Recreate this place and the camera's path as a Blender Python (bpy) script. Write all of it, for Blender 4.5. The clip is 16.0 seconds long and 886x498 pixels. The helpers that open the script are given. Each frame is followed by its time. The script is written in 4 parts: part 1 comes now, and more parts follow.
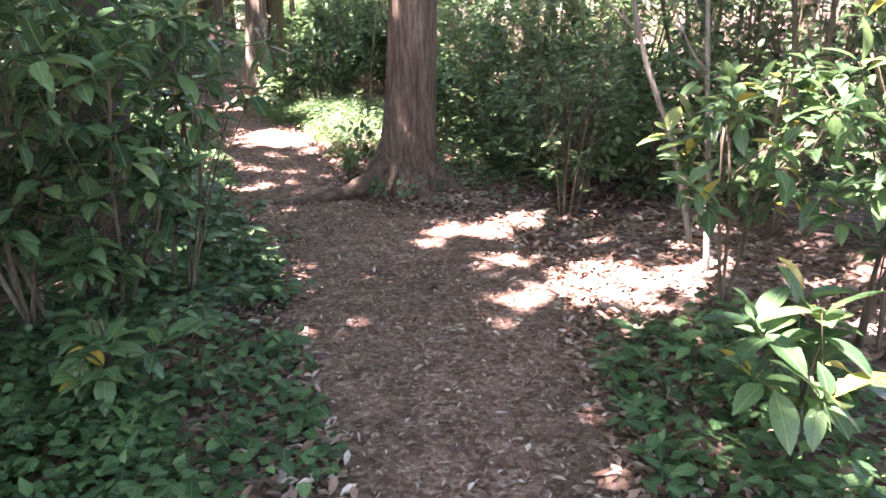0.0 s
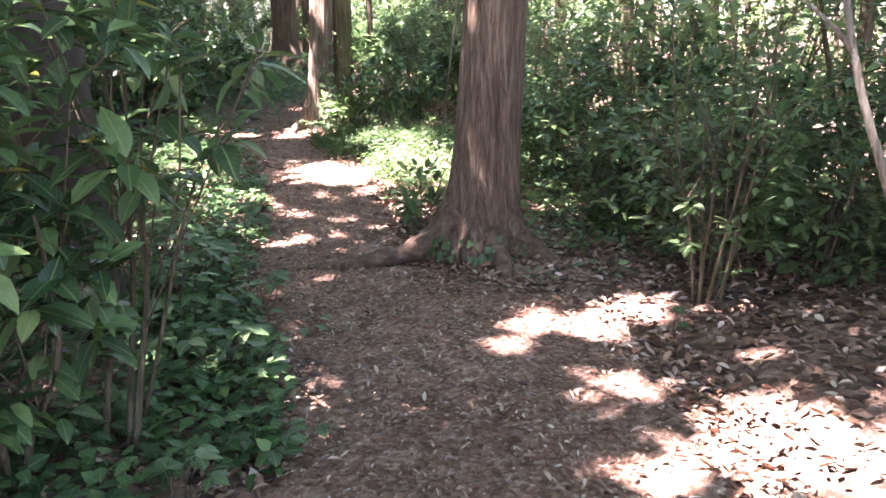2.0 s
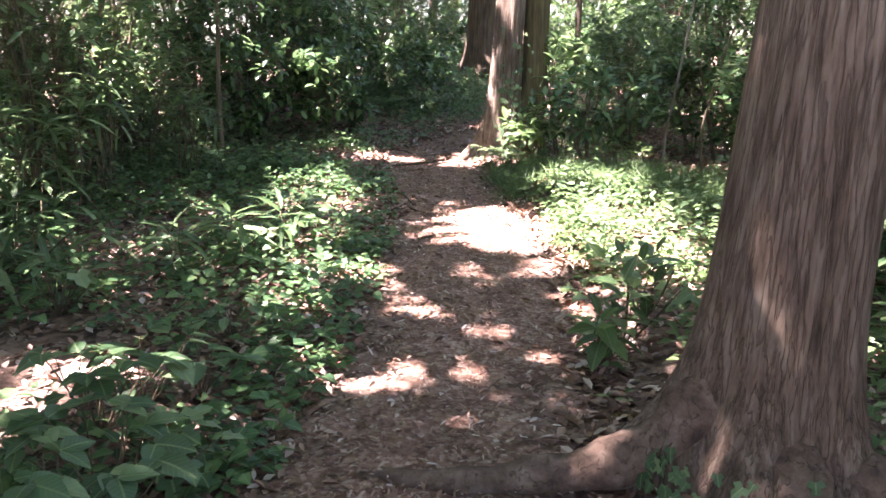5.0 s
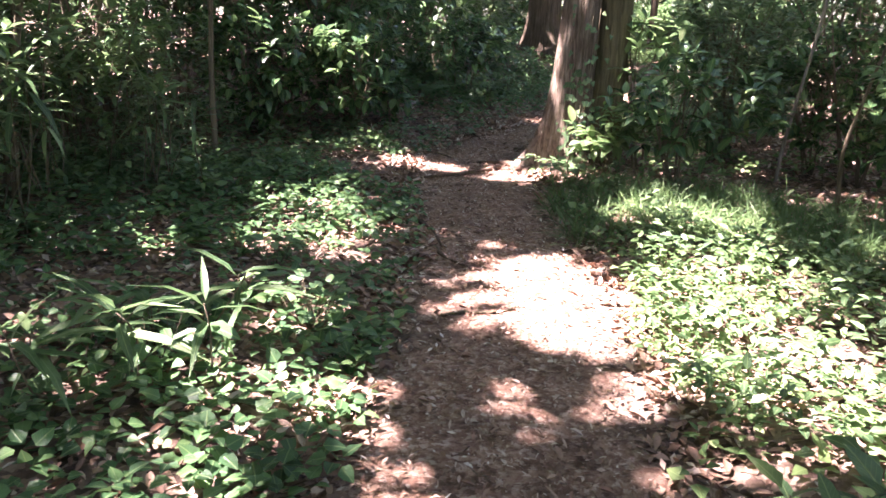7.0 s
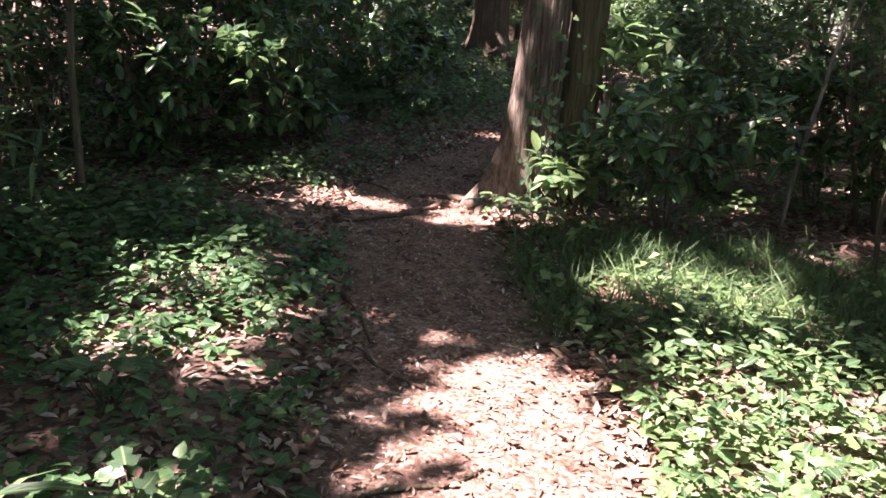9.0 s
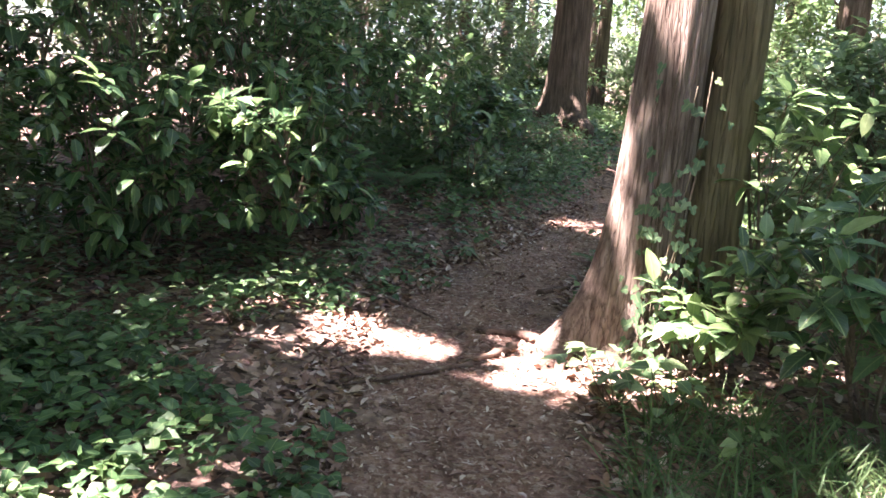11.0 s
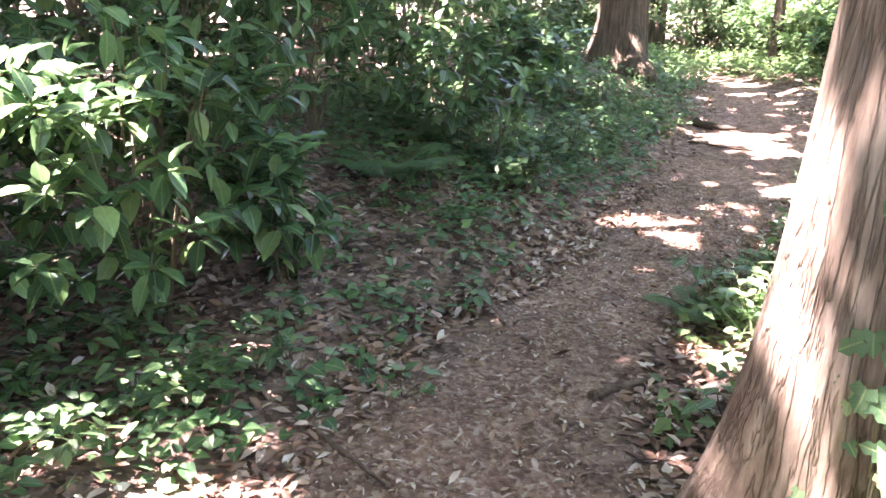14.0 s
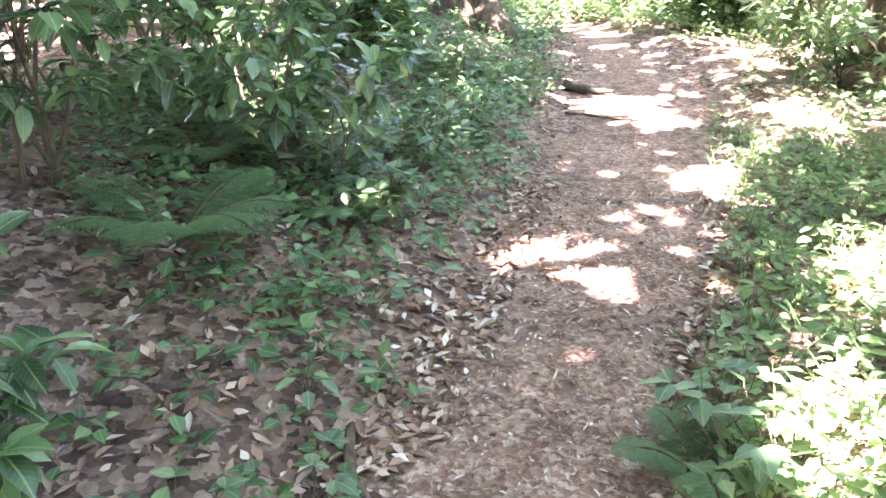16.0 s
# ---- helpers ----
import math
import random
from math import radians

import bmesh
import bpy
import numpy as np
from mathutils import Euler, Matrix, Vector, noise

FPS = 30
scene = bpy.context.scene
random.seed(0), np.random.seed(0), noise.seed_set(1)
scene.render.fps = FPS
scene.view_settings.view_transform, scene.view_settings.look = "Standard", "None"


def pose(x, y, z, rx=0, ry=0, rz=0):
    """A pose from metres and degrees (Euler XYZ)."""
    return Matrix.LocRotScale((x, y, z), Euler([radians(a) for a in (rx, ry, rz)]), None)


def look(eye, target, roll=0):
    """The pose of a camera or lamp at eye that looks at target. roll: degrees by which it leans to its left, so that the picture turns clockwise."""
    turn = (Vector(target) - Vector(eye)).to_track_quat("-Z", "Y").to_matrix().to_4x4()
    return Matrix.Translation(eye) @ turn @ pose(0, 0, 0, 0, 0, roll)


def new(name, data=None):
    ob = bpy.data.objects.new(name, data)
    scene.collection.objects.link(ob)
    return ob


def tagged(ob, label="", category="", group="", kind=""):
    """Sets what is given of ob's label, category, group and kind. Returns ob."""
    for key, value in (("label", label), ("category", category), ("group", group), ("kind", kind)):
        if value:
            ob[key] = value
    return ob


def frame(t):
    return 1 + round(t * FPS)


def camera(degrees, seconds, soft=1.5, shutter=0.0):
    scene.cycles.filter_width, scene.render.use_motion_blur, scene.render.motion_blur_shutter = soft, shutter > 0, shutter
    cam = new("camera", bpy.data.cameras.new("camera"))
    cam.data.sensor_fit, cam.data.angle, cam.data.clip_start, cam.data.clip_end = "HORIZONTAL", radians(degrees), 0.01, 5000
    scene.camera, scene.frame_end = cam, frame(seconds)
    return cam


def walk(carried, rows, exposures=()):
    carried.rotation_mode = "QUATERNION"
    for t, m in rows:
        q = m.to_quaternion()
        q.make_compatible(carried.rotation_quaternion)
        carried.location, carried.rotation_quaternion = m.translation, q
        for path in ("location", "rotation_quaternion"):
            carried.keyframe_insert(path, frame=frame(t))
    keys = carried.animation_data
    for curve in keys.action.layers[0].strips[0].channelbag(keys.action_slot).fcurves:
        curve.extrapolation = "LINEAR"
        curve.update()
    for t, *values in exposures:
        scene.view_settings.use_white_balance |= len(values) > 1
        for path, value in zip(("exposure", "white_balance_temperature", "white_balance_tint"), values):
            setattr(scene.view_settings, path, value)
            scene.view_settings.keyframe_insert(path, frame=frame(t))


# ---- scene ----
PATH = [
    (0, (0.1, 0.0, 1.563), (0.114, 1.909, 0.966), -0.7),
    (0.5, (0.107, 0.424, 1.505), (0.13, 2.325, 0.884), -0.3),
    (1, (0.119, 0.824, 1.439), (0.179, 2.718, 0.8), -0.1),
    (1.5, (0.138, 1.221, 1.445), (0.034, 3.111, 0.799), -1.1),
    (2, (0.069, 1.635, 1.476), (-0.117, 3.551, 0.934), -0.7),
    (2.5, (0.027, 2.066, 1.487), (-0.299, 4.004, 1.117), -1.1),
    (3, (-0.01, 2.552, 1.502), (-0.599, 4.457, 1.347), -1.0),
    (3.5, (-0.078, 3.016, 1.464), (-0.688, 4.91, 1.264), 0.2),
    (4, (-0.102, 3.481, 1.387), (-0.679, 5.374, 1.101), -0.5),
    (4.5, (-0.154, 3.929, 1.358), (-0.801, 5.778, 0.955), -1.1),
    (5, (-0.335, 4.333, 1.331), (-1.006, 6.147, 0.825), 0.5),
    (5.2, (-0.351, 4.531, 1.336), (-1.076, 6.316, 0.8), -0.3),
    (7.3, (-1.052, 6.314, 1.4), (-1.84, 8.057, 0.816), 1.9),
    (7.5, (-1.139, 6.443, 1.397), (-1.892, 8.193, 0.788), 2.7),
    (8, (-1.289, 6.7, 1.437), (-1.983, 8.457, 0.781), 3.4),
    (8.5, (-1.382, 7.034, 1.421), (-2.063, 8.825, 0.847), 2.7),
    (9, (-1.453, 7.427, 1.456), (-2.105, 9.227, 0.876), 2.8),
    (9.5, (-1.652, 7.81, 1.475), (-2.328, 9.61, 0.926), 4.0),
    (10, (-1.793, 8.204, 1.461), (-2.527, 10.0, 0.975), 3.5),
    (10.2, (-1.857, 8.438, 1.456), (-2.642, 10.236, 1.065), 3.1),
    (12.3, (-2.567, 10.103, 1.458), (-3.426, 11.825, 0.914), 2.1),
    (12.5, (-2.622, 10.268, 1.473), (-3.48, 11.994, 0.941), 1.1),
    (13, (-2.688, 10.669, 1.443), (-3.527, 12.413, 0.941), 0.2),
    (13.5, (-2.691, 11.015, 1.476), (-3.56, 12.726, 0.911), 0.5),
    (14, (-2.887, 11.341, 1.453), (-3.801, 13.019, 0.861), 1.4),
    (14.5, (-3.172, 11.722, 1.476), (-4.101, 13.383, 0.859), 1.6),
    (15, (-3.324, 12.116, 1.427), (-4.237, 13.788, 0.818), 0.3),
    (15.5, (-3.431, 12.505, 1.503), (-4.174, 14.209, 0.763), 0.3),
    (16, (-3.641, 12.899, 1.523), (-4.17, 14.688, 0.803), 0.5),
]
cam = camera(60.0, 16.0, soft=1.6)
walk(cam, [(t, look(eye, target, roll)) for t, eye, target, roll in PATH],
     [(t, ev, 6500, 35) for t, ev in [(0.0, 4.4), (2.0, 4.45), (4.0, 4.3), (5.0, 4.2), (7.5, 3.7), (8.2, 3.35), (9.3, 2.9), (10.0, 3.6), (12.3, 4.45), (13.5, 4.95), (14.2, 5.4), (14.6, 5.7), (15.0, 6.05), (16.0, 6.15)]])

# ---- light: high summer sun from behind and to one side, clear sky ----
SUN_TO = Vector((-0.42, -0.24, 0.875)).normalized()
SUN_EL = math.asin(SUN_TO.z)
world = bpy.data.worlds.new("sky")
scene.world = world
world.use_nodes = True
wn = world.node_tree.nodes
sky = wn.new("ShaderNodeTexSky")
sky.sky_type = "NISHITA"
sky.sun_disc = False
sky.sun_elevation = SUN_EL
sky.sun_rotation = math.atan2(SUN_TO.x, SUN_TO.y)
world.node_tree.links.new(sky.outputs[0], wn["Background"].inputs[0])
wn["Background"].inputs[1].default_value = 0.05
sun = new("sun", bpy.data.lights.new("sun", "SUN"))
sun.data.energy, sun.data.angle, sun.data.color = 5.0, radians(0.6), (1.0, 0.95, 0.88)
sun.matrix_world = look(SUN_TO * 60, (0, 0, 0))

# ---- materials ----


def mat(name, rough=0.7, spec=0.3):
    m = bpy.data.materials.new(name)
    m.use_nodes = True
    n = m.node_tree.nodes
    b = n["Principled BSDF"]
    b.inputs["Roughness"].default_value = rough
    b.inputs["Specular IOR Level"].default_value = spec
    return m, n, m.node_tree.links, b


def ramp(n, stops):
    r = n.new("ShaderNodeValToRGB")
    while len(r.color_ramp.elements) < len(stops):
        r.color_ramp.elements.new(0.5)
    for e, (p, c) in zip(r.color_ramp.elements, stops):
        e.position, e.color = p, (*c, 1)
    return r


def noise_tex(n, l, scale, detail=4, vec=None, rough=0.6):
    t = n.new("ShaderNodeTexNoise")
    t.inputs["Scale"].default_value, t.inputs["Detail"].default_value = scale, detail
    t.inputs["Roughness"].default_value = rough
    if vec:
        l.new(vec, t.inputs["Vector"])
    return t


def mixed(n, l, fac, a, b, mode="MIX"):
    x = n.new("ShaderNodeMix")
    x.data_type, x.blend_type = "RGBA", mode
    for s, v in ((0, fac), (6, a), (7, b)):
        if isinstance(v, (int, float)):
            x.inputs[s].default_value = v
        elif isinstance(v, tuple):
            x.inputs[s].default_value = (*v, 1)
        else:
            l.new(v, x.inputs[s])
    return x.outputs[2]


def bump(n, l, height, strength, dist, b):
    u = n.new("ShaderNodeBump")
    u.inputs["Strength"].default_value, u.inputs["Distance"].default_value = strength, dist
    l.new(height, u.inputs["Height"])
    l.new(u.outputs[0], b.inputs["Normal"])


def coords(n, l, scale=(1, 1, 1)):
    g = n.new("ShaderNodeNewGeometry")
    m = n.new("ShaderNodeMapping")
    m.inputs["Scale"].default_value = scale
    l.new(g.outputs["Position"], m.inputs["Vector"])
    return m.outputs[0]


def leaf_mat(name, stops, rough=0.4, spec=0.5, translucent=0.35, single=False, ribs=True):
    """Living leaf: colour varies leaf by leaf, paler midrib and side veins, blotches; light shines through it."""
    m, n, l, b = mat(name, rough, spec)
    if single:
        rnd = n.new("ShaderNodeObjectInfo").outputs["Random"]
    else:
        rnd = n.new("ShaderNodeNewGeometry").outputs["Random Per Island"]
    r = ramp(n, stops)
    l.new(rnd, r.inputs[0])
    t = noise_tex(n, l, 35.0, 3, coords(n, l))
    c = mixed(n, l, 0.4, r.outputs[0], t.outputs[0], "OVERLAY")
    hgt = t.outputs[0]
    if ribs:
        at = n.new("ShaderNodeAttribute")
        at.attribute_name = "vein"
        sep = n.new("ShaderNodeSeparateXYZ")
        l.new(at.outputs["Vector"], sep.inputs[0])
        rib = ramp(n, [(0.0, (1, 1, 1)), (0.05, (0.6, 0.6, 0.6)), (0.12, (0, 0, 0))])
        l.new(sep.outputs[0], rib.inputs[0])
        ma = n.new("ShaderNodeMath")
        ma.operation = "MULTIPLY_ADD"
        l.new(sep.outputs[0], ma.inputs[0])
        ma.inputs[1].default_value = -0.3
        l.new(sep.outputs[1], ma.inputs[2])
        sn = n.new("ShaderNodeMath")
        sn.operation = "SINE"
        mu = n.new("ShaderNodeMath")
        mu.operation = "MULTIPLY"
        l.new(ma.outputs[0], mu.inputs[0])
        mu.inputs[1].default_value = 48.0
        l.new(mu.outputs[0], sn.inputs[0])
        side = ramp(n, [(0.85, (0, 0, 0)), (1.0, (0.35, 0.35, 0.35))])
        l.new(sn.outputs[0], side.inputs[0])
        v = mixed(n, l, 1.0, rib.outputs[0], side.outputs[0], "ADD")
        pale = mixed(n, l, 0.5, c, (0.3, 0.4, 0.16))
        c = mixed(n, l, v, c, pale)
        hgt = mixed(n, l, 0.6, t.outputs[0], v)
    l.new(c, b.inputs["Base Color"])
    bump(n, l, hgt, 0.3, 0.01, b)
    tr = n.new("ShaderNodeBsdfTranslucent")
    l.new(mixed(n, l, 0.5, c, (0.2, 0.34, 0.135), "MIX"), tr.inputs[0])
    mx = n.new("ShaderNodeMixShader")
    mx.inputs[0].default_value = translucent
    l.new(b.outputs[0], mx.inputs[1])
    l.new(tr.outputs[0], mx.inputs[2])
    l.new(mx.outputs[0], n["Material Output"].inputs[0])
    return m


M_AUCUBA = leaf_mat("glossy_leaf", [(0, (0.02, 0.05, 0.024)), (0.45, (0.05, 0.11, 0.048)), (0.85, (0.1, 0.19, 0.075)), (1, (0.19, 0.27, 0.1))], 0.26, 0.5, 0.24)
M_AUCUBA1 = leaf_mat("glossy_leaf_single", [(0, (0.025, 0.06, 0.028)), (0.5, (0.06, 0.125, 0.052)), (0.92, (0.13, 0.22, 0.08)), (0.955, (0.42, 0.32, 0.05))], 0.26, 0.5, 0.28, True)
M_SHRUB = leaf_mat("shrub_leaf", [(0, (0.025, 0.055, 0.026)), (0.5, (0.07, 0.13, 0.055)), (0.85, (0.13, 0.2, 0.085)), (1, (0.23, 0.3, 0.15))], 0.36, 0.4, 0.3)
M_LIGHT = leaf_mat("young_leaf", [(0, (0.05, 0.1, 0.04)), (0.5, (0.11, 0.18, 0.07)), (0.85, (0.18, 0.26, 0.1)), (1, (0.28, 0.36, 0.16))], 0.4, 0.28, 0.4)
M_COVER = leaf_mat("cover_leaf", [(0, (0.02, 0.055, 0.026)), (0.5, (0.055, 0.125, 0.05)), (0.85, (0.09, 0.18, 0.07)), (1, (0.16, 0.26, 0.1))], 0.4, 0.32, 0.3)
M_FERN = leaf_mat("fern_leaf", [(0, (0.05, 0.11, 0.045)), (1, (0.1, 0.18, 0.07))], 0.5, 0.25, 0.35, ribs=False)
M_CANOPY = leaf_mat("canopy_leaf", [(0, (0.05, 0.1, 0.035)), (1, (0.11, 0.17, 0.055))], 0.5, 0.15, 0.28, ribs=False)
M_GRASS = leaf_mat("grass_blade", [(0, (0.05, 0.1, 0.038)), (1, (0.11, 0.17, 0.06))], 0.55, 0.3, 0.3, ribs=False)
M_IVY1 = leaf_mat("ivy_leaf_single", [(0, (0.035, 0.08, 0.035)), (0.7, (0.075, 0.145, 0.065)), (1, (0.2, 0.27, 0.13))], 0.4, 0.5, 0.26, True)


def dead_leaf_mat():
    m, n, l, b = mat("dead_leaf", 0.6, 0.3)
    r = ramp(n, [(0, (0.11, 0.066, 0.046)), (0.35, (0.21, 0.115, 0.078)), (0.7, (0.35, 0.225, 0.165)), (0.9, (0.48, 0.37, 0.3)), (1, (0.62, 0.53, 0.45))])
    l.new(n.new("ShaderNodeNewGeometry").outputs["Random Per Island"], r.inputs[0])
    t = noise_tex(n, l, 60.0, 3, coords(n, l))
    l.new(mixed(n, l, 0.4, r.outputs[0], t.outputs[0], "OVERLAY"), b.inputs["Base Color"])
    return m


def ground_mat():
    m, n, l, b = mat("forest_soil", 0.9, 0.15)
    p = coords(n, l)
    at = n.new("ShaderNodeAttribute")
    at.attribute_name = "trodden"
    v = n.new("ShaderNodeTexVoronoi")
    v.inputs["Scale"].default_value = 24.0
    wob = noise_tex(n, l, 9.0, 3, p)
    l.new(mixed(n, l, 0.12, p, wob.outputs[1], "ADD"), v.inputs["Vector"])
    sep = n.new("ShaderNodeSeparateColor")
    l.new(v.outputs["Color"], sep.inputs[0])
    litter = ramp(n, [(0, (0.06, 0.04, 0.032)), (0.5, (0.17, 0.11, 0.085)), (1, (0.33, 0.235, 0.185))])
    l.new(sep.outputs[0], litter.inputs[0])
    fine = noise_tex(n, l, 45.0, 6, p, 0.75)
    dirt = ramp(n, [(0.32, (0.075, 0.046, 0.036)), (0.48, (0.22, 0.118, 0.084)), (0.66, (0.38, 0.258, 0.205))])
    l.new(fine.outputs[0], dirt.inputs[0])
    big = noise_tex(n, l, 1.3, 4, p)
    scrap = n.new("ShaderNodeTexVoronoi")
    scrap.inputs["Scale"].default_value = 52.0
    l.new(mixed(n, l, 0.06, p, fine.outputs[1], "ADD"), scrap.inputs["Vector"])
    ssep = n.new("ShaderNodeSeparateColor")
    l.new(scrap.outputs["Color"], ssep.inputs[0])
    scraps = ramp(n, [(0, (0.07, 0.042, 0.032)), (0.45, (0.2, 0.112, 0.08)), (0.8, (0.36, 0.25, 0.195)), (1, (0.5, 0.41, 0.34))])
    l.new(ssep.outputs[0], scraps.inputs[0])
    c = mixed(n, l, at.outputs["Fac"], litter.outputs[0], mixed(n, l, 0.55, dirt.outputs[0], scraps.outputs[0]))
    c = mixed(n, l, 0.5, c, big.outputs[0], "OVERLAY")
    blot = noise_tex(n, l, 6.5, 5, p, 0.7)
    tone = ramp(n, [(0.36, (0.2, 0.19, 0.18)), (0.5, (0.5, 0.5, 0.5)), (0.64, (0.74, 0.75, 0.77))])
    l.new(blot.outputs[0], tone.inputs[0])
    c = mixed(n, l, 0.6, c, tone.outputs[0], "OVERLAY")
    l.new(c, b.inputs["Base Color"])
    add = n.new("ShaderNodeMath")
    add.operation = "ADD"
    l.new(fine.outputs[0], add.inputs[0])
    l.new(v.outputs["Distance"], add.inputs[1])
    bump(n, l, add.outputs[0], 0.7, 0.02, b)
    return m


def bark_mat(name, dark, mid, light, grain=26.0, crack=0.035, along=1.5):
    """Fibrous bark: long upright strips parted by thin dark fissures, blotched with grey."""
    m, n, l, b = mat(name, 0.88, 0.15)
    t = noise_tex(n, l, 1.0, 6, coords(n, l, (grain, grain, along)), 0.65)
    r = ramp(n, [(0.3, dark), (0.5, mid), (0.72, light)])
    l.new(t.outputs[0], r.inputs[0])
    c = noise_tex(n, l, 1.0, 3, coords(n, l, (grain * 1.3, grain * 1.3, along * 0.87)), 0.55)
    sub = n.new("ShaderNodeMath")
    sub.operation = "SUBTRACT"
    l.new(c.outputs[0], sub.inputs[0])
    sub.inputs[1].default_value = 0.5
    ab = n.new("ShaderNodeMath")
    ab.operation = "ABSOLUTE"
    l.new(sub.outputs[0], ab.inputs[0])
    fis = n.new("ShaderNodeMapRange")
    l.new(ab.outputs[0], fis.inputs[0])
    fis.inputs[1].default_value, fis.inputs[2].default_value = 0.0, crack
    big = noise_tex(n, l, 2.2, 4, coords(n, l))
    col = mixed(n, l, 0.4, r.outputs[0], big.outputs[0], "OVERLAY")
    col = mixed(n, l, fis.outputs[0], mixed(n, l, 0.45, col, dark), col)
    l.new(col, b.inputs["Base Color"])
    hgt = n.new("ShaderNodeMath")
    hgt.operation = "MULTIPLY_ADD"
    l.new(fis.outputs[0], hgt.inputs[0])
    hgt.inputs[1].default_value = 0.8
    l.new(t.outputs[0], hgt.inputs[2])
    bump(n, l, hgt.outputs[0], 0.7, 0.02, b)
    return m


M_BLOSSOM = leaf_mat("pale_blossom", [(0, (0.45, 0.47, 0.36)), (1, (0.7, 0.7, 0.6))], 0.6, 0.2, 0.3)
M_DEAD = dead_leaf_mat()
M_GROUND = ground_mat()
M_BARK = bark_mat("cedar_bark", (0.06, 0.042, 0.032), (0.165, 0.118, 0.088), (0.26, 0.2, 0.155), 34.0, 0.05, 4.0)
M_BARK_PALE = bark_mat("pale_cedar_bark", (0.065, 0.045, 0.034), (0.195, 0.147, 0.113), (0.33, 0.268, 0.218), 28.0, 0.05, 3.0)
M_BARK_MOSS = bark_mat("mossy_bark", (0.055, 0.048, 0.026), (0.13, 0.108, 0.06), (0.2, 0.165, 0.095), 22.0)
M_BARK_DARK = bark_mat("dark_bark", (0.04, 0.03, 0.022), (0.1, 0.075, 0.055), (0.18, 0.14, 0.11), 22.0)
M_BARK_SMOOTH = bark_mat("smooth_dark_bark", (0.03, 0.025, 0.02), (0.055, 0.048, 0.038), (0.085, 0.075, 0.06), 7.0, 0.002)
M_STEM = bark_mat("stem_bark", (0.06, 0.05, 0.03), (0.15, 0.12, 0.08), (0.25, 0.21, 0.15), 60.0)
M_STEM_PALE = bark_mat("pale_stem_bark", (0.14, 0.12, 0.09), (0.25, 0.22, 0.18), (0.4, 0.36, 0.31), 60.0)
M_ROOT = bark_mat("root_bark", (0.055, 0.037, 0.028), (0.13, 0.088, 0.066), (0.23, 0.168, 0.13), 14.0, 0.012, 14.0)

# ---- mesh helpers ----


def mesh_from(name, co, polys, material, smooth=False):
    """A mesh from an array of places and a list of index arrays (one array a polygon size)."""
    me = bpy.data.meshes.new(name)
    co = np.asarray(co, np.float32)
    me.vertices.add(len(co))
    me.vertices.foreach_set("co", co.ravel())
    loops = np.concatenate([np.asarray(p).ravel() for p in polys]).astype(np.int32)
    sizes = np.concatenate([np.full(len(p), np.asarray(p).shape[1]) for p in polys])
    me.loops.add(len(loops))
    me.loops.foreach_set("vertex_index", loops)
    me.polygons.add(len(sizes))
    me.polygons.foreach_set("loop_start", np.r_[0, np.cumsum(sizes)[:-1]].astype(np.int32))
    me.update(calc_edges=True)
    if smooth:
        me.polygons.foreach_set("use_smooth", np.ones(len(sizes), bool))
    me.materials.append(material)
    return me


def part(name, me, parent, label="", kind=""):
    ob = new(name, me)
    ob.parent = parent
    return tagged(ob, label, kind=kind)


def leaf_shape(width, stations=(0.35, 0.75), widths=(1.0, 0.7), fold=0.25, droop=0.25):
    """A leaf of length 1 along y, face up z: midrib lower than the margins, tip bent down."""
    v, tri, quad = [(0, 0, 0)], [], []
    for s, w in zip(stations, widths):
        z = -droop * s * s
        v += [(-width / 2 * w, s, z + fold * width / 2 * w), (0, s, z), (width / 2 * w, s, z + fold * width / 2 * w)]
    v.append((0, 1, -droop))
    tri += [(0, 2, 1), (0, 3, 2)]
    for k in range(len(stations) - 1):
        a = 1 + 3 * k
        quad += [(a, a + 1, a + 4, a + 3), (a + 1, a + 2, a + 5, a + 4)]
    a, e = 1 + 3 * (len(stations) - 1), len(v) - 1
    tri += [(a, a + 1, e), (a + 1, a + 2, e)]
    return np.array(v, float), [np.array(q) for q in (tri, quad) if q]


L_AUCUBA = leaf_shape(0.5, (0.2, 0.5, 0.8), (0.75, 1.0, 0.6), 0.3, 0.3)
L_FINE = leaf_shape(0.46, (0.08, 0.2, 0.34, 0.5, 0.6, 0.63, 0.72, 0.75, 0.85, 0.87), (0.3, 0.7, 0.93, 1.0, 0.97, 0.88, 0.78, 0.68, 0.5, 0.4), 0.3, 0.35)
L_OVATE = leaf_shape(0.5, (0.3, 0.7), (1.0, 0.75), 0.25, 0.2)
L_SIMPLE = leaf_shape(0.5, (0.45,), (1.0,), 0.3, 0.2)
L_ROUND = leaf_shape(0.8, (0.22, 0.6), (1.0, 0.8), 0.25, 0.2)
L_IVY = (np.array([(0, 0.12, 0), (-0.3, -0.05, 0.04), (-0.5, 0.3, 0.06), (-0.24, 0.42, 0.0), (-0.3, 0.68, 0.03), (0, 1, -0.1), (0.3, 0.68, 0.03), (0.24, 0.42, 0.0), (0.5, 0.3, 0.06), (0.3, -0.05, 0.04), (0, 0.5, -0.03)], float),
         [np.array([(10, k, k + 1) for k in range(9)] + [(10, 9, 0)])])
L_LOW = leaf_shape(0.72, (0.4,), (1.0,), 0.25, 0.2)
L_LONG = leaf_shape(0.13, (0.2, 0.55), (1.0, 0.9), 0.3, 0.45)
L_BLADE = leaf_shape(0.035, (0.3, 0.65), (1.0, 0.8), 0.3, 0.5)
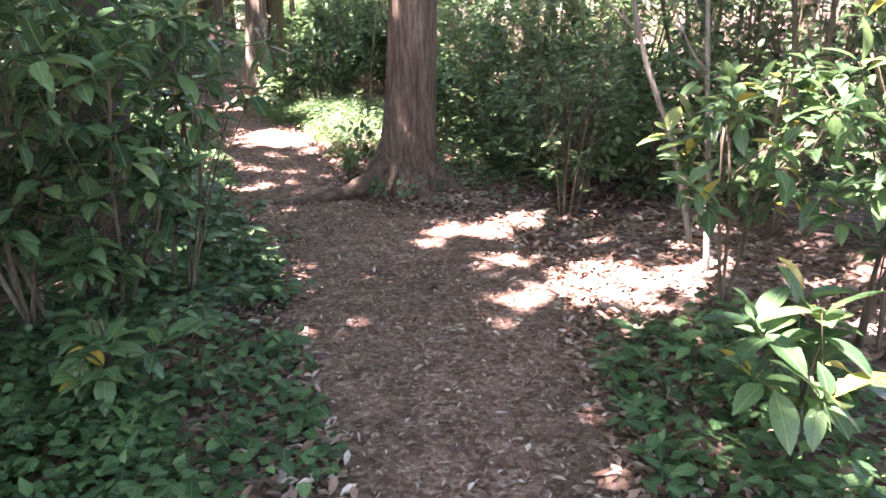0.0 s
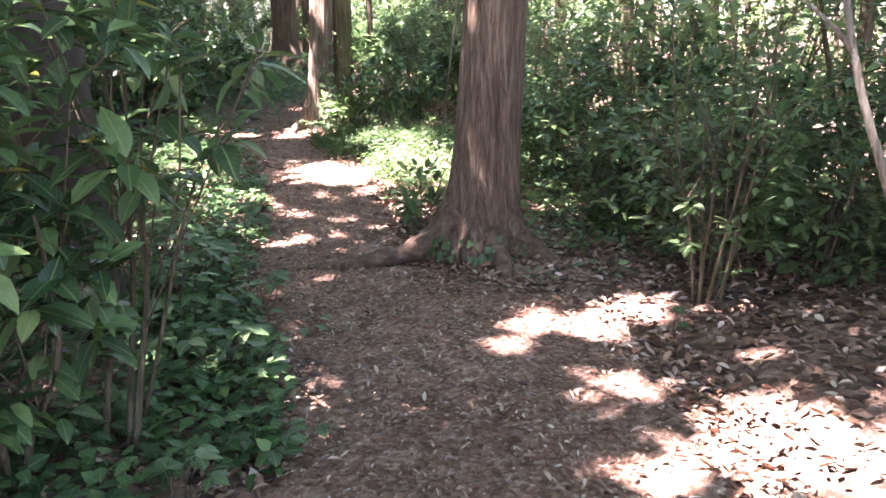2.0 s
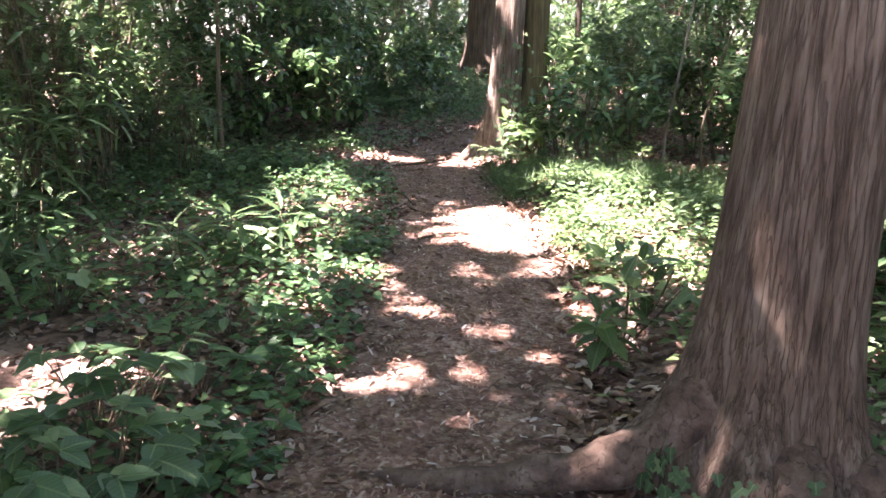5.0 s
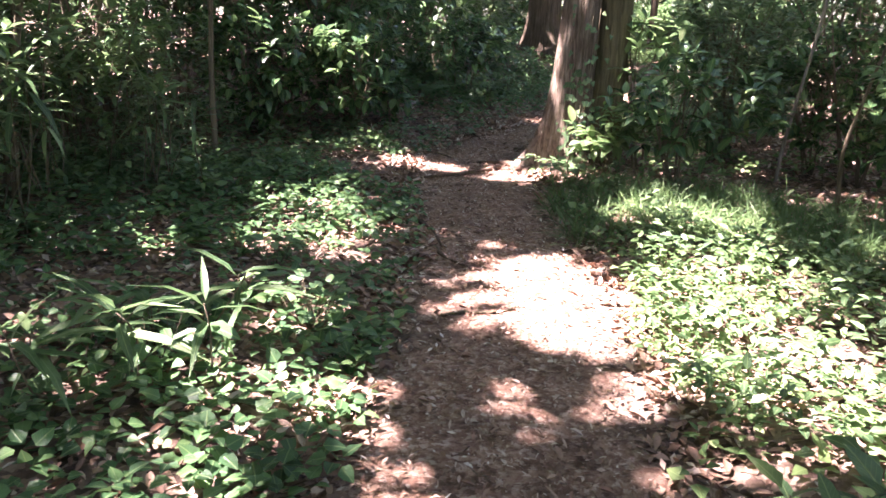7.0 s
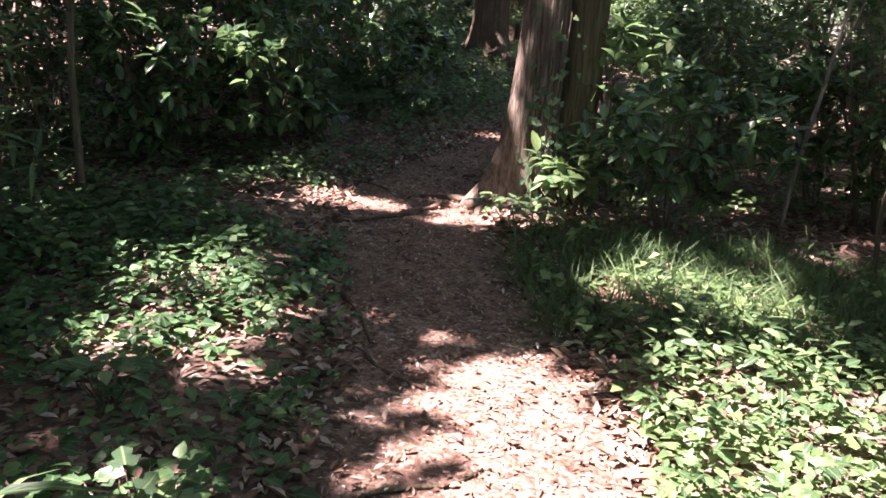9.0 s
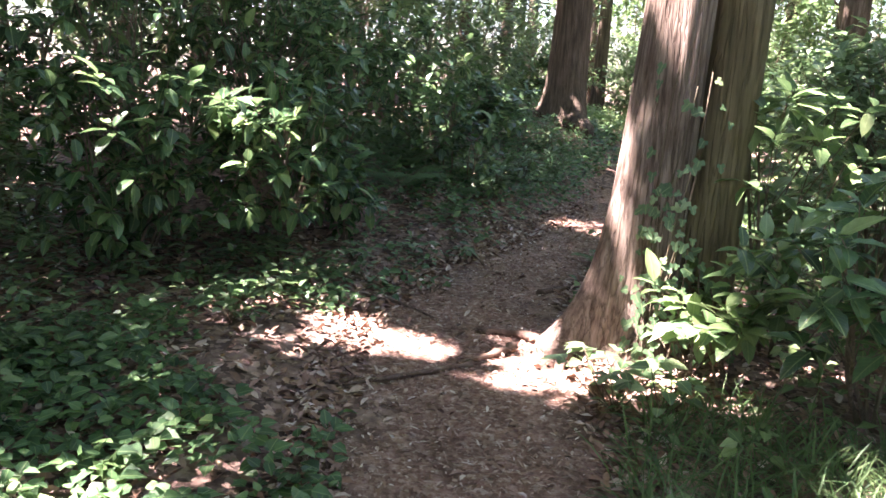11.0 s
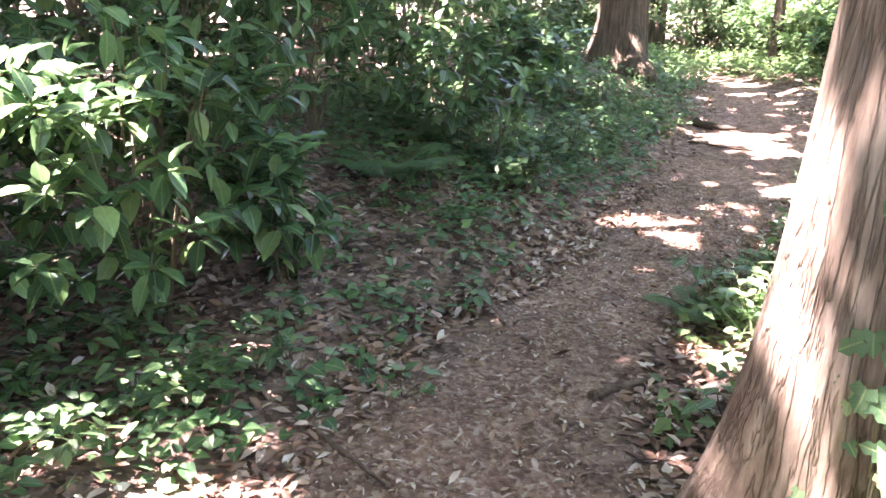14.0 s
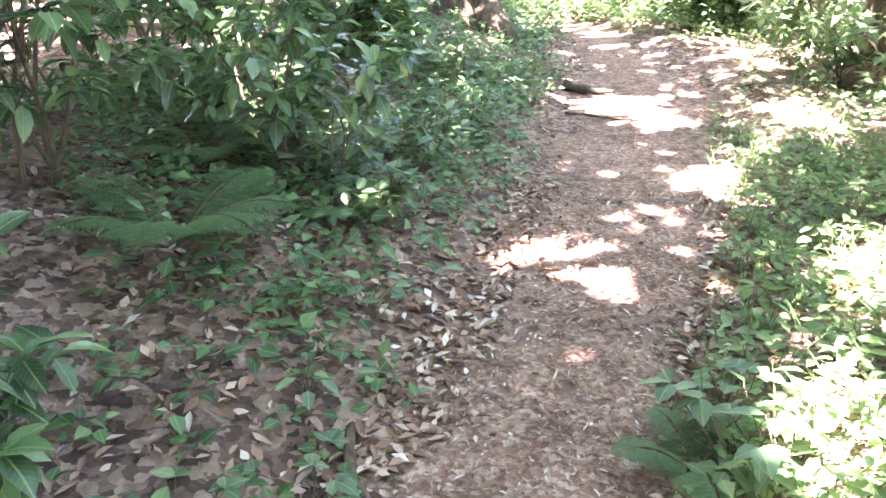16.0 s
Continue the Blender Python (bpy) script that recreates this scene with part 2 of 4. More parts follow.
L_DEAD = leaf_shape(0.5, (0.45,), (1.0,), 0.5, -0.2)
L_DEAD_BOAT = leaf_shape(0.42, (0.25, 0.6), (0.85, 1.0), 1.1, -0.3)
L_CHIP = leaf_shape(0.16, (0.3, 0.7), (1.0, 0.9), 0.3, 0.2)
L_DEAD_BENT = leaf_shape(0.62, (0.3, 0.65), (1.0, 0.7), -0.5, 0.5)
L_FLAT = (np.array([(0, 0, 0), (0.3, 0.5, 0.06), (0, 1, -0.1), (-0.3, 0.5, 0.06)], float), [np.array([(0, 1, 2, 3)])])


def unit(a):
    return a / np.maximum(np.linalg.norm(a, axis=-1, keepdims=True), 1e-9)


def leaf_mesh(name, shape, at, ahead, up, size, material):
    """Many leaves as one mesh: base places, the way each points, its upper side and its length."""
    v, polys = shape
    ahead = unit(ahead)
    side = unit(np.cross(ahead, up))
    up = np.cross(side, ahead)
    co = at[:, None] + size[:, None, None] * (v[None, :, :1] * side[:, None] + v[None, :, 1:2] * ahead[:, None] + v[None, :, 2:] * up[:, None])
    k = (np.arange(len(at)) * len(v))[:, None, None]
    me = mesh_from(name, co.reshape(-1, 3), [(p[None] + k).reshape(-1, p.shape[1]) for p in polys], material, len(v) > 8)
    if material not in (M_CANOPY, M_GRASS, M_DEAD, M_FERN):
        vein = np.stack([np.abs(v[:, 0]) / np.abs(v[:, 0]).max(), v[:, 1], 0 * v[:, 0]], -1).astype(np.float32)
        me.attributes.new("vein", "FLOAT_VECTOR", "POINT").data.foreach_set("vector", np.tile(vein, (len(at), 1)).ravel())
    return me


def tube(name, pts, radii, material, sides=8, wob=0.0, seed=0):
    """A tapered limb along a line of places."""
    pts, rng = np.asarray(pts, float), np.random.default_rng(seed)
    way = unit(np.gradient(pts, axis=0))
    ref = np.where(np.abs(way[:, 2:]) > 0.9, [[1.0, 0, 0]], [[0, 0, 1.0]])
    a = unit(np.cross(way, ref))
    b = np.cross(way, a)
    ang = np.linspace(0, 2 * np.pi, sides, endpoint=False)
    r = np.asarray(radii, float)[:, None] * (1 + wob * rng.uniform(-1, 1, (len(pts), sides)))
    co = pts[:, None] + r[..., None] * (np.cos(ang)[None, :, None] * a[:, None] + np.sin(ang)[None, :, None] * b[:, None])
    n, idx = len(pts), np.arange(len(pts) * sides).reshape(-1, sides)
    nxt = np.roll(idx, -1, 1)
    q = np.stack([idx[:-1], nxt[:-1], nxt[1:], idx[1:]], -1).reshape(-1, 4)
    co = np.concatenate([co.reshape(-1, 3), pts[:1], pts[-1:]])
    t0 = np.stack([nxt[0], idx[0], np.full(sides, n * sides)], -1)
    t1 = np.stack([idx[-1], nxt[-1], np.full(sides, n * sides + 1)], -1)
    return mesh_from(name, co, [q, np.r_[t0, t1]], material, True)


def bend(a, b, n, sag, seed):
    """A slightly crooked line from a to b."""
    rng = np.random.default_rng(seed)
    s = np.linspace(0, 1, n)[:, None]
    w = np.sin(np.pi * s) * rng.normal(0, sag, 3) + np.sin(2.3 * np.pi * s) * rng.normal(0, sag * 0.4, 3)
    return np.asarray(a) * (1 - s) + np.asarray(b) * s + w


# ---- the lie of the land ----
TRAIL = [(-3, -0.4, 0.95), (2.2, -0.3, 0.8), (4.6, -1.0, 0.9), (5.6, -1.5, 0.6), (6.6, -1.8, -0.65), (7.6, -2.05, -0.8), (9.5, -2.75, -1.4), (10.2, -2.95, -1.7), (11.1, -3.5, -2.2), (12.0, -4.0, -2.65),
         (12.8, -4.3, -3.0), (14.2, -4.5, -3.45), (15, -4.35, -3.45), (17, -4.42, -3.25), (21, -4.6, -3.3), (22.3, -4.85, -3.7), (24.6, -5.1, -4.45), (26.5, -6.2, -5.75), (30, -9.5, -9.1), (60, -40.0, -39.0)]
TR = np.array(TRAIL)


def trail(y):
    return np.interp(y, TR[:, 0], TR[:, 1]), np.interp(y, TR[:, 0], TR[:, 2])


def smooth(a, b, v):
    s = np.clip((np.asarray(v, float) - a) / (b - a), 0, 1)
    return s * s * (3 - 2 * s)


def off_trail(x, y):
    """Metres outside the trodden strip; negative inside."""
    left, right = trail(y)
    return np.maximum(left - x, x - right)


def waves(x, y):
    return 0.03 * np.sin(1.7 * x + 0.6 * y) + 0.025 * np.sin(0.9 * y - 2.1 * x + 1) + 0.012 * np.sin(5.1 * x + 1.3) * np.sin(4.3 * y)


def land(x, y):
    x, y = np.asarray(x, float), np.asarray(y, float)
    z = np.interp(y, [0, 6, 10, 13, 16, 19, 21, 24, 35, 60], [0, 0, 0, 0.07, 0.05, 0.02, 0.17, 0.42, 0.55, 0.9])
    left, right = trail(y)
    o = off_trail(x, y)
    z = z + 0.09 * smooth(0, 0.6, o) + waves(x, y) * smooth(-0.3, 0.8, o)
    bank = smooth(12.5, 15.5, y) * (1 - smooth(26, 34, y))
    return z + bank * 0.5 * smooth(0.1, 2.6, left - x) - 0.2 * smooth(0.5, 5, x - right) * smooth(2, 6, y)


def axis(fine0, fine1, step, far):
    mid = np.arange(fine0, fine1 + step / 2, step)
    out = np.cumsum(0.15 * 1.28 ** np.arange(40))
    out = out[out < far]
    return np.r_[(fine0 - out)[::-1], mid, fine1 + out]


def build_ground():
    xs, ys = axis(-8.5, 4.5, 0.09, 900), axis(0.5, 25, 0.09, 900)
    X, Y = np.meshgrid(xs, ys)
    rng = np.random.default_rng(3)
    Z = land(X, Y) + rng.normal(0, 0.006, X.shape) * (np.abs(X) < 12)
    idx = np.arange(X.size).reshape(X.shape)
    q = np.stack([idx[:-1, :-1], idx[:-1, 1:], idx[1:, 1:], idx[1:, :-1]], -1).reshape(-1, 4)
    me = mesh_from("ground", np.stack([X, Y, Z], -1).reshape(-1, 3), [q], M_GROUND, True)
    a = me.attributes.new("trodden", "FLOAT", "POINT")
    o = off_trail(X, Y) + 0.18 * np.sin(3.1 * Y + X) + 0.1 * np.sin(7.7 * Y - 3 * X)
    a.data.foreach_set("value", (1 - smooth(-0.35, 0.15, o)).ravel().astype(np.float32))
    tagged(new("ground", me), "brown forest floor with a trodden earth trail", "ground", kind="structure")


build_ground()

# ---- trees ----


def trunk_mesh(name, r, height, lean, material, seed, flare=0.9, lobes=(), sides=110, rings=90, ridge=0.05, kink=0.0, swell=0.22, drop=0.28):
    """A trunk standing at its origin: root flare with lobes, upright bark ridges, taper and lean."""
    rng = np.random.default_rng(seed)
    s = np.linspace(0, 1, rings) ** 1.8
    z = s * height - 0.25
    th = np.linspace(0, 2 * np.pi, sides, endpoint=False)
    Z, T = np.meshgrid(z, th, indexing="ij")
    zz = np.maximum(Z, 0)
    R = r * (1 - 0.5 * zz / height)
    low = np.exp(-zz / drop)
    lob = 0.25 + sum(a * np.exp(-((np.angle(np.exp(1j * (T - radians(d)))) / w) ** 2)) for d, a, w in lobes)
    R = R * (1 + flare * low * lob + swell * np.exp(-zz / 0.9))
    fis = np.zeros_like(T)
    for k in range(14):
        f = rng.integers(9, 46)
        fis += np.abs(np.sin(0.5 * f * T + rng.uniform(0, 6.3) + 0.9 * np.sin(rng.uniform(0.6, 2.2) * Z + rng.uniform(0, 6.3)))) * rng.uniform(0.5, 1)
    fis = fis / 14 - 0.45
    R = R * (1 + ridge * fis * 2 + 0.03 * np.sin(3 * T + 1.3 * Z + seed) + 0.02 * np.sin(5 * T - 0.7 * Z))
    cx = lean[0] * zz + kink * np.sin(1.1 * zz + seed) * 0.1
    cy = lean[1] * zz
    co = np.stack([cx + R * np.cos(T), cy + R * np.sin(T), Z], -1)
    idx = np.arange(co.shape[0] * sides).reshape(-1, sides)
    nxt = np.roll(idx, -1, 1)
    q = np.stack([idx[:-1], nxt[:-1], nxt[1:], idx[1:]], -1).reshape(-1, 4)
    return mesh_from(name, co.reshape(-1, 3), [q], material, True)


TREES = []


def tree(name, x, y, r, height, label, material=M_BARK, lean=(0, 0), seed=1, rise=0.0, **kw):
    """A tree as an empty at its base; its crown is hung on it later."""
    root = tagged(new(name), label, "tree")
    root.location = (x, y, float(land(x, y)) + rise)
    near = kw.pop("near", False)
    if not near:
        kw.update(sides=28, rings=26)
    part("trunk", trunk_mesh("trunk", r, height, lean, material, seed, **kw), root)
    TREES.append((root, x + lean[0] * 8, y + lean[1] * 8, r, height, lean, seed, material))
    return root


def surface_root(root, pts, r0, r1, label="", material=M_ROOT, seed=5):
    base = root.location
    p = [(px - base.x, py - base.y, float(land(px, py)) + dz - base.z) for px, py, dz in pts]
    n = len(p)
    s = np.linspace(0, n - 1, 6 * n)
    p = np.stack([np.interp(s, np.arange(n), np.array(p)[:, k]) for k in range(3)], -1)
    for _ in range(4):
        p[1:-1] = (p[:-2] + 2 * p[1:-1] + p[2:]) / 4
    w = np.linspace(r0, r1, len(p)) * (1 + 0.12 * np.sin(np.arange(len(p)) * 0.9 + seed))
    p[:, 1] += 0.02 * np.sin(np.arange(len(p)) * 0.5) * np.linspace(0, 1, len(p))
    part("root", tube("root", p, w, material, 12, 0.07, seed), root, label)


t1 = tree("cedar_tree", -0.15, 6.76, 0.205, 15, "tall straight cedar with reddish-brown fibrous bark beside the trail", seed=4, near=True, lean=(0.05, 0.0),
          flare=1.0, lobes=((203, 1.2, 0.32), (262, 0.6, 0.3), (325, 0.6, 0.3), (120, 0.4, 0.5)), ridge=0.05, sides=180, rings=110, swell=0.17, drop=0.21)
surface_root(t1, [(-0.27, 6.68, 0.3), (-0.45, 6.57, 0.12), (-0.7, 6.46, 0.055), (-0.92, 6.4, 0.03), (-1.15, 6.31, 0.012), (-1.35, 6.34, -0.01)], 0.1, 0.018, "worn surface root running onto the trail")
surface_root(t1, [(-0.1, 6.6, 0.14), (0.0, 6.3, 0.03), (0.04, 6.05, -0.06)], 0.09, 0.03)
surface_root(t1, [(0.02, 6.65, 0.12), (0.28, 6.45, 0.0), (0.42, 6.32, -0.06)], 0.09, 0.03)
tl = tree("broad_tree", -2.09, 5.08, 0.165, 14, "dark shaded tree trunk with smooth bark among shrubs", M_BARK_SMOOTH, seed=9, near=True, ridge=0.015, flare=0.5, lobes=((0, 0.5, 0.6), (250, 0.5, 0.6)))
t2 = tree("leaning_cedar", -2.87, 13.1, 0.168, 14, "sunlit cedar with pale shredding bark leaning over the trail", M_BARK_PALE, (0.05, 0.01), 14, near=True,
          flare=1.1, lobes=((205, 1.35, 0.45), (290, 0.6, 0.35)), ridge=0.07)
surface_root(t2, [(-3.08, 12.95, 0.04), (-3.18, 12.78, 0.03), (-3.3, 12.97, 0.03), (-3.55, 13.0, 0.02), (-3.85, 12.95, -0.03)], 0.035, 0.016, "thin bent root across the trail")
surface_root(t2, [(-3.05, 12.95, 0.05), (-3.12, 12.75, 0.03), (-3.05, 12.5, -0.04)], 0.04, 0.015)
t2b = tree("mossy_cedar", -2.58, 13.3, 0.145, 15, "olive-brown mossy trunk with ivy climbing its foot", M_BARK_MOSS, (0.035, 0.007), 21, near=True, flare=0.6, lobes=((300, 0.6, 0.5),), ridge=0.03)
t3 = tree("dark_cedar", -6.35, 23.1, 0.34, 16, "dark thick cedar trunk on the bank above the trail", M_BARK_DARK, (0.02, 0.0), 23, near=True, sides=70, rings=60, lobes=((320, 1.4, 0.35), (200, 0.6, 0.5)), ridge=0.05)
for i, (x, y, r) in enumerate([(-1.9, 25.5, 0.2), (-4.5, 26.2, 0.085), (-7.6, 30.2, 0.15), (-10.4, 27.4, 0.16), (-10.1, 29.6, 0.15), (-1.8, 21.5, 0.18), (2.4, 19.4, 0.17), (3.0, 19.9, 0.14),
                               (-10.1, 20.8, 0.25), (-9.0, 34.2, 0.2), (-12, 37, 0.22), (-5.6, 41, 0.2), (-3.2, 34, 0.17), (1.5, 29, 0.2), (5.5, 25, 0.22), (8, 17, 0.2), (6.5, 10, 0.2), (5.4, 3.5, 0.2),
                               (-9, 12, 0.2), (-8.5, 5, 0.22), (-6.5, 0.5, 0.2), (-14, 22, 0.22), (-15, 14, 0.2), (-17, 30, 0.2), (-3, -5, 0.2), (4, -5, 0.2), (0.5, -11, 0.2), (-10, -5, 0.2), (10, -3, 0.2), (12, 8, 0.2), (13, 22, 0.2),
                               (-7, 46, 0.2), (1, 42, 0.2), (-15, 44, 0.2), (9, 36, 0.2), (3.4, 9.6, 0.07), (2.9, 11.8, 0.09), (-7.6, 30.5, 0.14), (-3.0, 30, 0.13)]):
    tree("woodland_tree", x, y, r, 15, "slender woodland tree with dark bark", M_BARK_DARK, (random.uniform(-0.02, 0.02), random.uniform(-0.02, 0.02)), 40 + i, flare=0.5, lobes=((random.uniform(0, 360), 0.6, 0.5),))

# sunny clearings of the canopy: centre and half axes of the lit ground
GAPS = [(1.15, 4.15, 0.75, 0.3), (0.5, 4.8, 0.2, 0.1), (0.35, 3.77, 0.14, 0.1), (0.38, 5.35, 0.2, 0.08), (-1.6, 9.87, 0.98, 0.55), (-1.15, 10.3, 0.5, 0.42), (-2.4, 10.5, 0.2, 0.12), (-4.12, 12.55, 0.36, 0.24), (-4.4, 13.05, 0.08, 0.04), (-5.1, 12.3, 0.15, 0.1), (-3.2, 12.65, 0.35, 0.22),
        (-3.95, 15.34, 0.14, 0.08), (-4.0, 16.4, 0.14, 0.05), (-3.55, 16.33, 0.14, 0.05), (-4.24, 16.85, 0.1, 0.04), (-3.15, 18.3, 0.2, 0.15), (-2.9, 15.7, 0.15, 0.25), (-0.95, 5.9, 0.2, 0.08), (-2.6, 6.3, 0.3, 0.3), (-2.5, 8.5, 0.3, 0.2), (-4.02, 18.47, 0.1, 0.06), (-4.0, 20.95, 0.32, 0.1), (-4.65, 23.6, 0.25, 0.2), (-3.3, 14.45, 0.25, 0.15),
        (-2.7, 16.5, 0.3, 0.5), (-0.87, 6.83, 0.06, 0.03), (-1.4, 7.05, 0.08, 0.03), (1.35, 2.1, 0.1, 0.1), (-6.3, 11.8, 0.5, 0.4), (-3.25, 9.73, 0.1, 0.05), (-2.6, 12.7, 0.35, 0.3), (-5.7, 10.9, 0.35, 0.2), (-2.8, 8.72, 0.15, 0.1), (-1.2, 9.1, 0.45, 0.2), (-0.8, 9.5, 0.3, 0.2), 
        (-3.4, 18.6, 0.3, 0.2), (-2.9, 5.0, 0.35, 0.25), (-6.2, 9.0, 0.7, 0.7), (-1.3, 11.4, 0.35, 0.25)]
# small sun flecks strewn over the cover and the trail
fleck = random.Random(12)
for x0, x1, y0, y1, m in ((-3.4, -1.6, 6.2, 8.6, 16), (-5.4, -2.3, 8.4, 11.8, 26), (-1.5, 0.5, 4.4, 7.6, 12), (-4.4, -3.3, 17, 23, 9), (0.6, 2.6, 6.5, 9.5, 8), (-5.2, -3.4, 11.6, 12.9, 8), (-3.1, -1.2, 3.4, 6.0, 8)):
    GAPS += [(fleck.uniform(x0, x1), fleck.uniform(y0, y1), fleck.uniform(-0.02, 0.06), fleck.uniform(-0.03, 0.04)) for _ in range(m)]
# lit spots above the ground: place, height, radius
GAPS3 = [(-0.7, 4.14, 1.37, 0.08), (-0.28, 6.58, 1.3, 0.02), (-0.25, 6.58, 1.75, 0.06), (-0.22, 6.55, 2.5, 0.08), (-2.95, 12.95, 0.6, 0.05), (-2.92, 12.95, 1.5, 0.14), (-2.87, 12.95, 2.2, 0.2), (-2.8, 12.95, 3.0, 0.25), (-5.5, 13.0, 1.1, 0.3), (-4.8, 9.6, 2.2, 0.6), (-5.4, 8.8, 2.0, 0.4), (1.75, 3.0, 1.5, 0.0), (1.3, 2.2, 0.55, 0.24)]


SIEVE = np.random.default_rng(5).uniform(0, 1, (64, 64))
# ground kept in shade: centre and half axes; fewer chance holes open above
DENSE = [(-4.1, 14.6, 0.9, 1.2), (-6.3, 15.0, 1.6, 1.6), (-3.1, 11.4, 0.7, 0.6), (0.1, 2.3, 0.9, 1.2), (0.0, 5.1, 1.3, 0.9), (-3.4, 10.3, 0.8, 0.8), (-5.6, 13.6, 1.0, 0.9), (-2.9, 3.2, 1.8, 1.3), (-0.9, 6.6, 1.0, 0.8), (-4.0, 11.0, 1.1, 0.9), (-6.3, 23.0, 1.2, 1.2), (-2.6, 12.1, 0.8, 0.6), (-6.5, 12.0, 1.2, 1.0), (-3.2, 9.2, 0.8, 0.7), (1.15, 5.6, 0.7, 0.5)]


def pinholes(gx, gy):
    """Small chance holes all through the crowns, fewer over the ground that DENSE keeps in shade."""
    u, v = gx * 1.6 + 100, gy * 1.6 + 100
    i, j = np.floor(u).astype(int), np.floor(v).astype(int)
    fu, fv = smooth(0, 1, u - i), smooth(0, 1, v - j)
    g = lambda a, b: SIEVE[(i + a) % 64, (j + b) % 64]
    val = (g(0, 0) * (1 - fu) + g(1, 0) * fu) * (1 - fv) + (g(0, 1) * (1 - fu) + g(1, 1) * fu) * fv
    need = np.full(len(gx), 0.76)
    for x, y, a, b in DENSE:
        need = np.where(((gx - x) / a) ** 2 + ((gy - y) / b) ** 2 < 1, 0.89, need)
    return val > need


def lit(p, low=2.2):
    """Which leaves, of those over a height, hang in the sun's way to one of the lit spots."""
    sx, sy, sz = SUN_TO
    hit = pinholes(p[:, 0] - sx / sz * p[:, 2], p[:, 1] - sy / sz * p[:, 2])
    for x, y, h0, a, b in [(x, y, 0.0, a, b) for x, y, a, b in GAPS] + [(x, y, h0, a, a) for x, y, h0, a in GAPS3]:
        d = p[:, 2] - (float(land(x, y)) + h0)
        gx, gy = p[:, 0] - sx / sz * d, p[:, 1] - sy / sz * d
        wob = 1 + 0.3 * np.sin(4.1 * gx + 2.2 * gy) + 0.25 * np.sin(9.0 * gy - 7 * gx)
        hit |= (((gx - x) / (a + 0.1)) ** 2 + ((gy - y) / (b + 0.1)) ** 2 < wob) & (d > 0.3)
    return hit & (p[:, 2] > low)


def crowns():
    rng = np.random.default_rng(77)
    n_tw = 25000
    c = np.stack([rng.uniform(-26, 16, n_tw), rng.uniform(-12, 46, n_tw), rng.uniform(6.5, 13, n_tw)], -1)
    away = (off_trail(c[:, 0], c[:, 1]) > 3.5) & ((c[:, 1] > 15) | (off_trail(c[:, 0], c[:, 1]) > 6))
    c[:, 2] = np.where(away, 3.2 + (c[:, 2] - 6.5) * 1.45, c[:, 2])
    lean = np.array(SUN_TO)[:2] / SUN_TO.z
    fx, fy = c[:, 0] - lean[0] * c[:, 2], c[:, 1] - lean[1] * c[:, 2]
    # the crowns close over the trail and thin out away from it
    c = c[rng.uniform(0, 1, n_tw) < 1 - 0.72 * smooth(2.4, 5.2, off_trail(fx, fy))]
    # unseen leaf clusters added up the sun's way to shade chosen ground
    for x0, x1, y0, y1, m in ((-4.2, 0.3, 0.6, 3.3, 420), (-9, -5.3, 12.2, 17, 560), (-4.6, -3.4, 17, 20.4, 60), (-6.2, -3.2, 8.9, 10.3, 90), (0.9, 4, 5.2, 9, 160), (-4.8, -3.6, 21.5, 23, 30), (-4.2, 0.2, 5.0, 6.4, 120), (-5.2, -2.9, 13.1, 16.6, 90), (0.6, 2.6, 0.4, 3.2, 60), (-9, -6, 8.5, 12.5, 200), (-4.2, -1.8, 10.9, 12.2, 90), (-7.2, -4.4, 13.6, 18, 130)):
        e = np.stack([rng.uniform(x0, x1, m), rng.uniform(y0, y1, m), rng.uniform(6.5, 12, m)], -1)
        e[:, :2] += lean * e[:, 2:]
        c = np.concatenate([c, e])
    c = c[~((np.abs(c[:, 0] + 0.345 * (c[:, 1] - 3)) < 0.045 * c[:, 1]) & (c[:, 1] > 17))]
    n_tw = len(c)
    per = 14
    p = (c[:, None] + rng.normal(0, 0.32, (n_tw, per, 3)) * [1, 1, 0.6]).reshape(-1, 3)
    p = p[~lit(p)]
    ahead = unit(rng.normal(0, 1, p.shape) * [1, 1, 0.5])
    up = unit(rng.normal(0, 0.5, p.shape) + [0, 0, 1])
    size = rng.uniform(0.22, 0.42, len(p))
    own = np.argmin(np.stack([np.hypot(p[:, 0] - t[1], p[:, 1] - t[2]) for t in TREES], 0), 0)
    for k, (root, x, y, r, h, lean, seed, m) in enumerate(TREES):
        mine = own == k
        if not mine.any():
            continue
        b = np.array(root.location)
        part("crown", leaf_mesh("crown", L_FLAT, p[mine] - b, ahead[mine], up[mine], size[mine], M_CANOPY), root, kind="stuff")
        lim = np.flatnonzero(mine)
        for j in range(5):
            q = p[lim[rng.integers(len(lim))]] - b
            z0 = min(max(q[2] - 2.5, 4.5), h - 2)
            a0 = np.array([lean[0] * z0, lean[1] * z0, z0])
            q[:2] = np.clip(q[:2], -4, 4)
            part("limb", tube("limb", bend(a0, q, 8, 0.12, seed + j), np.linspace(r * 0.35, 0.02, 8), m, 6), root)


crowns()

# ---- undergrowth ----


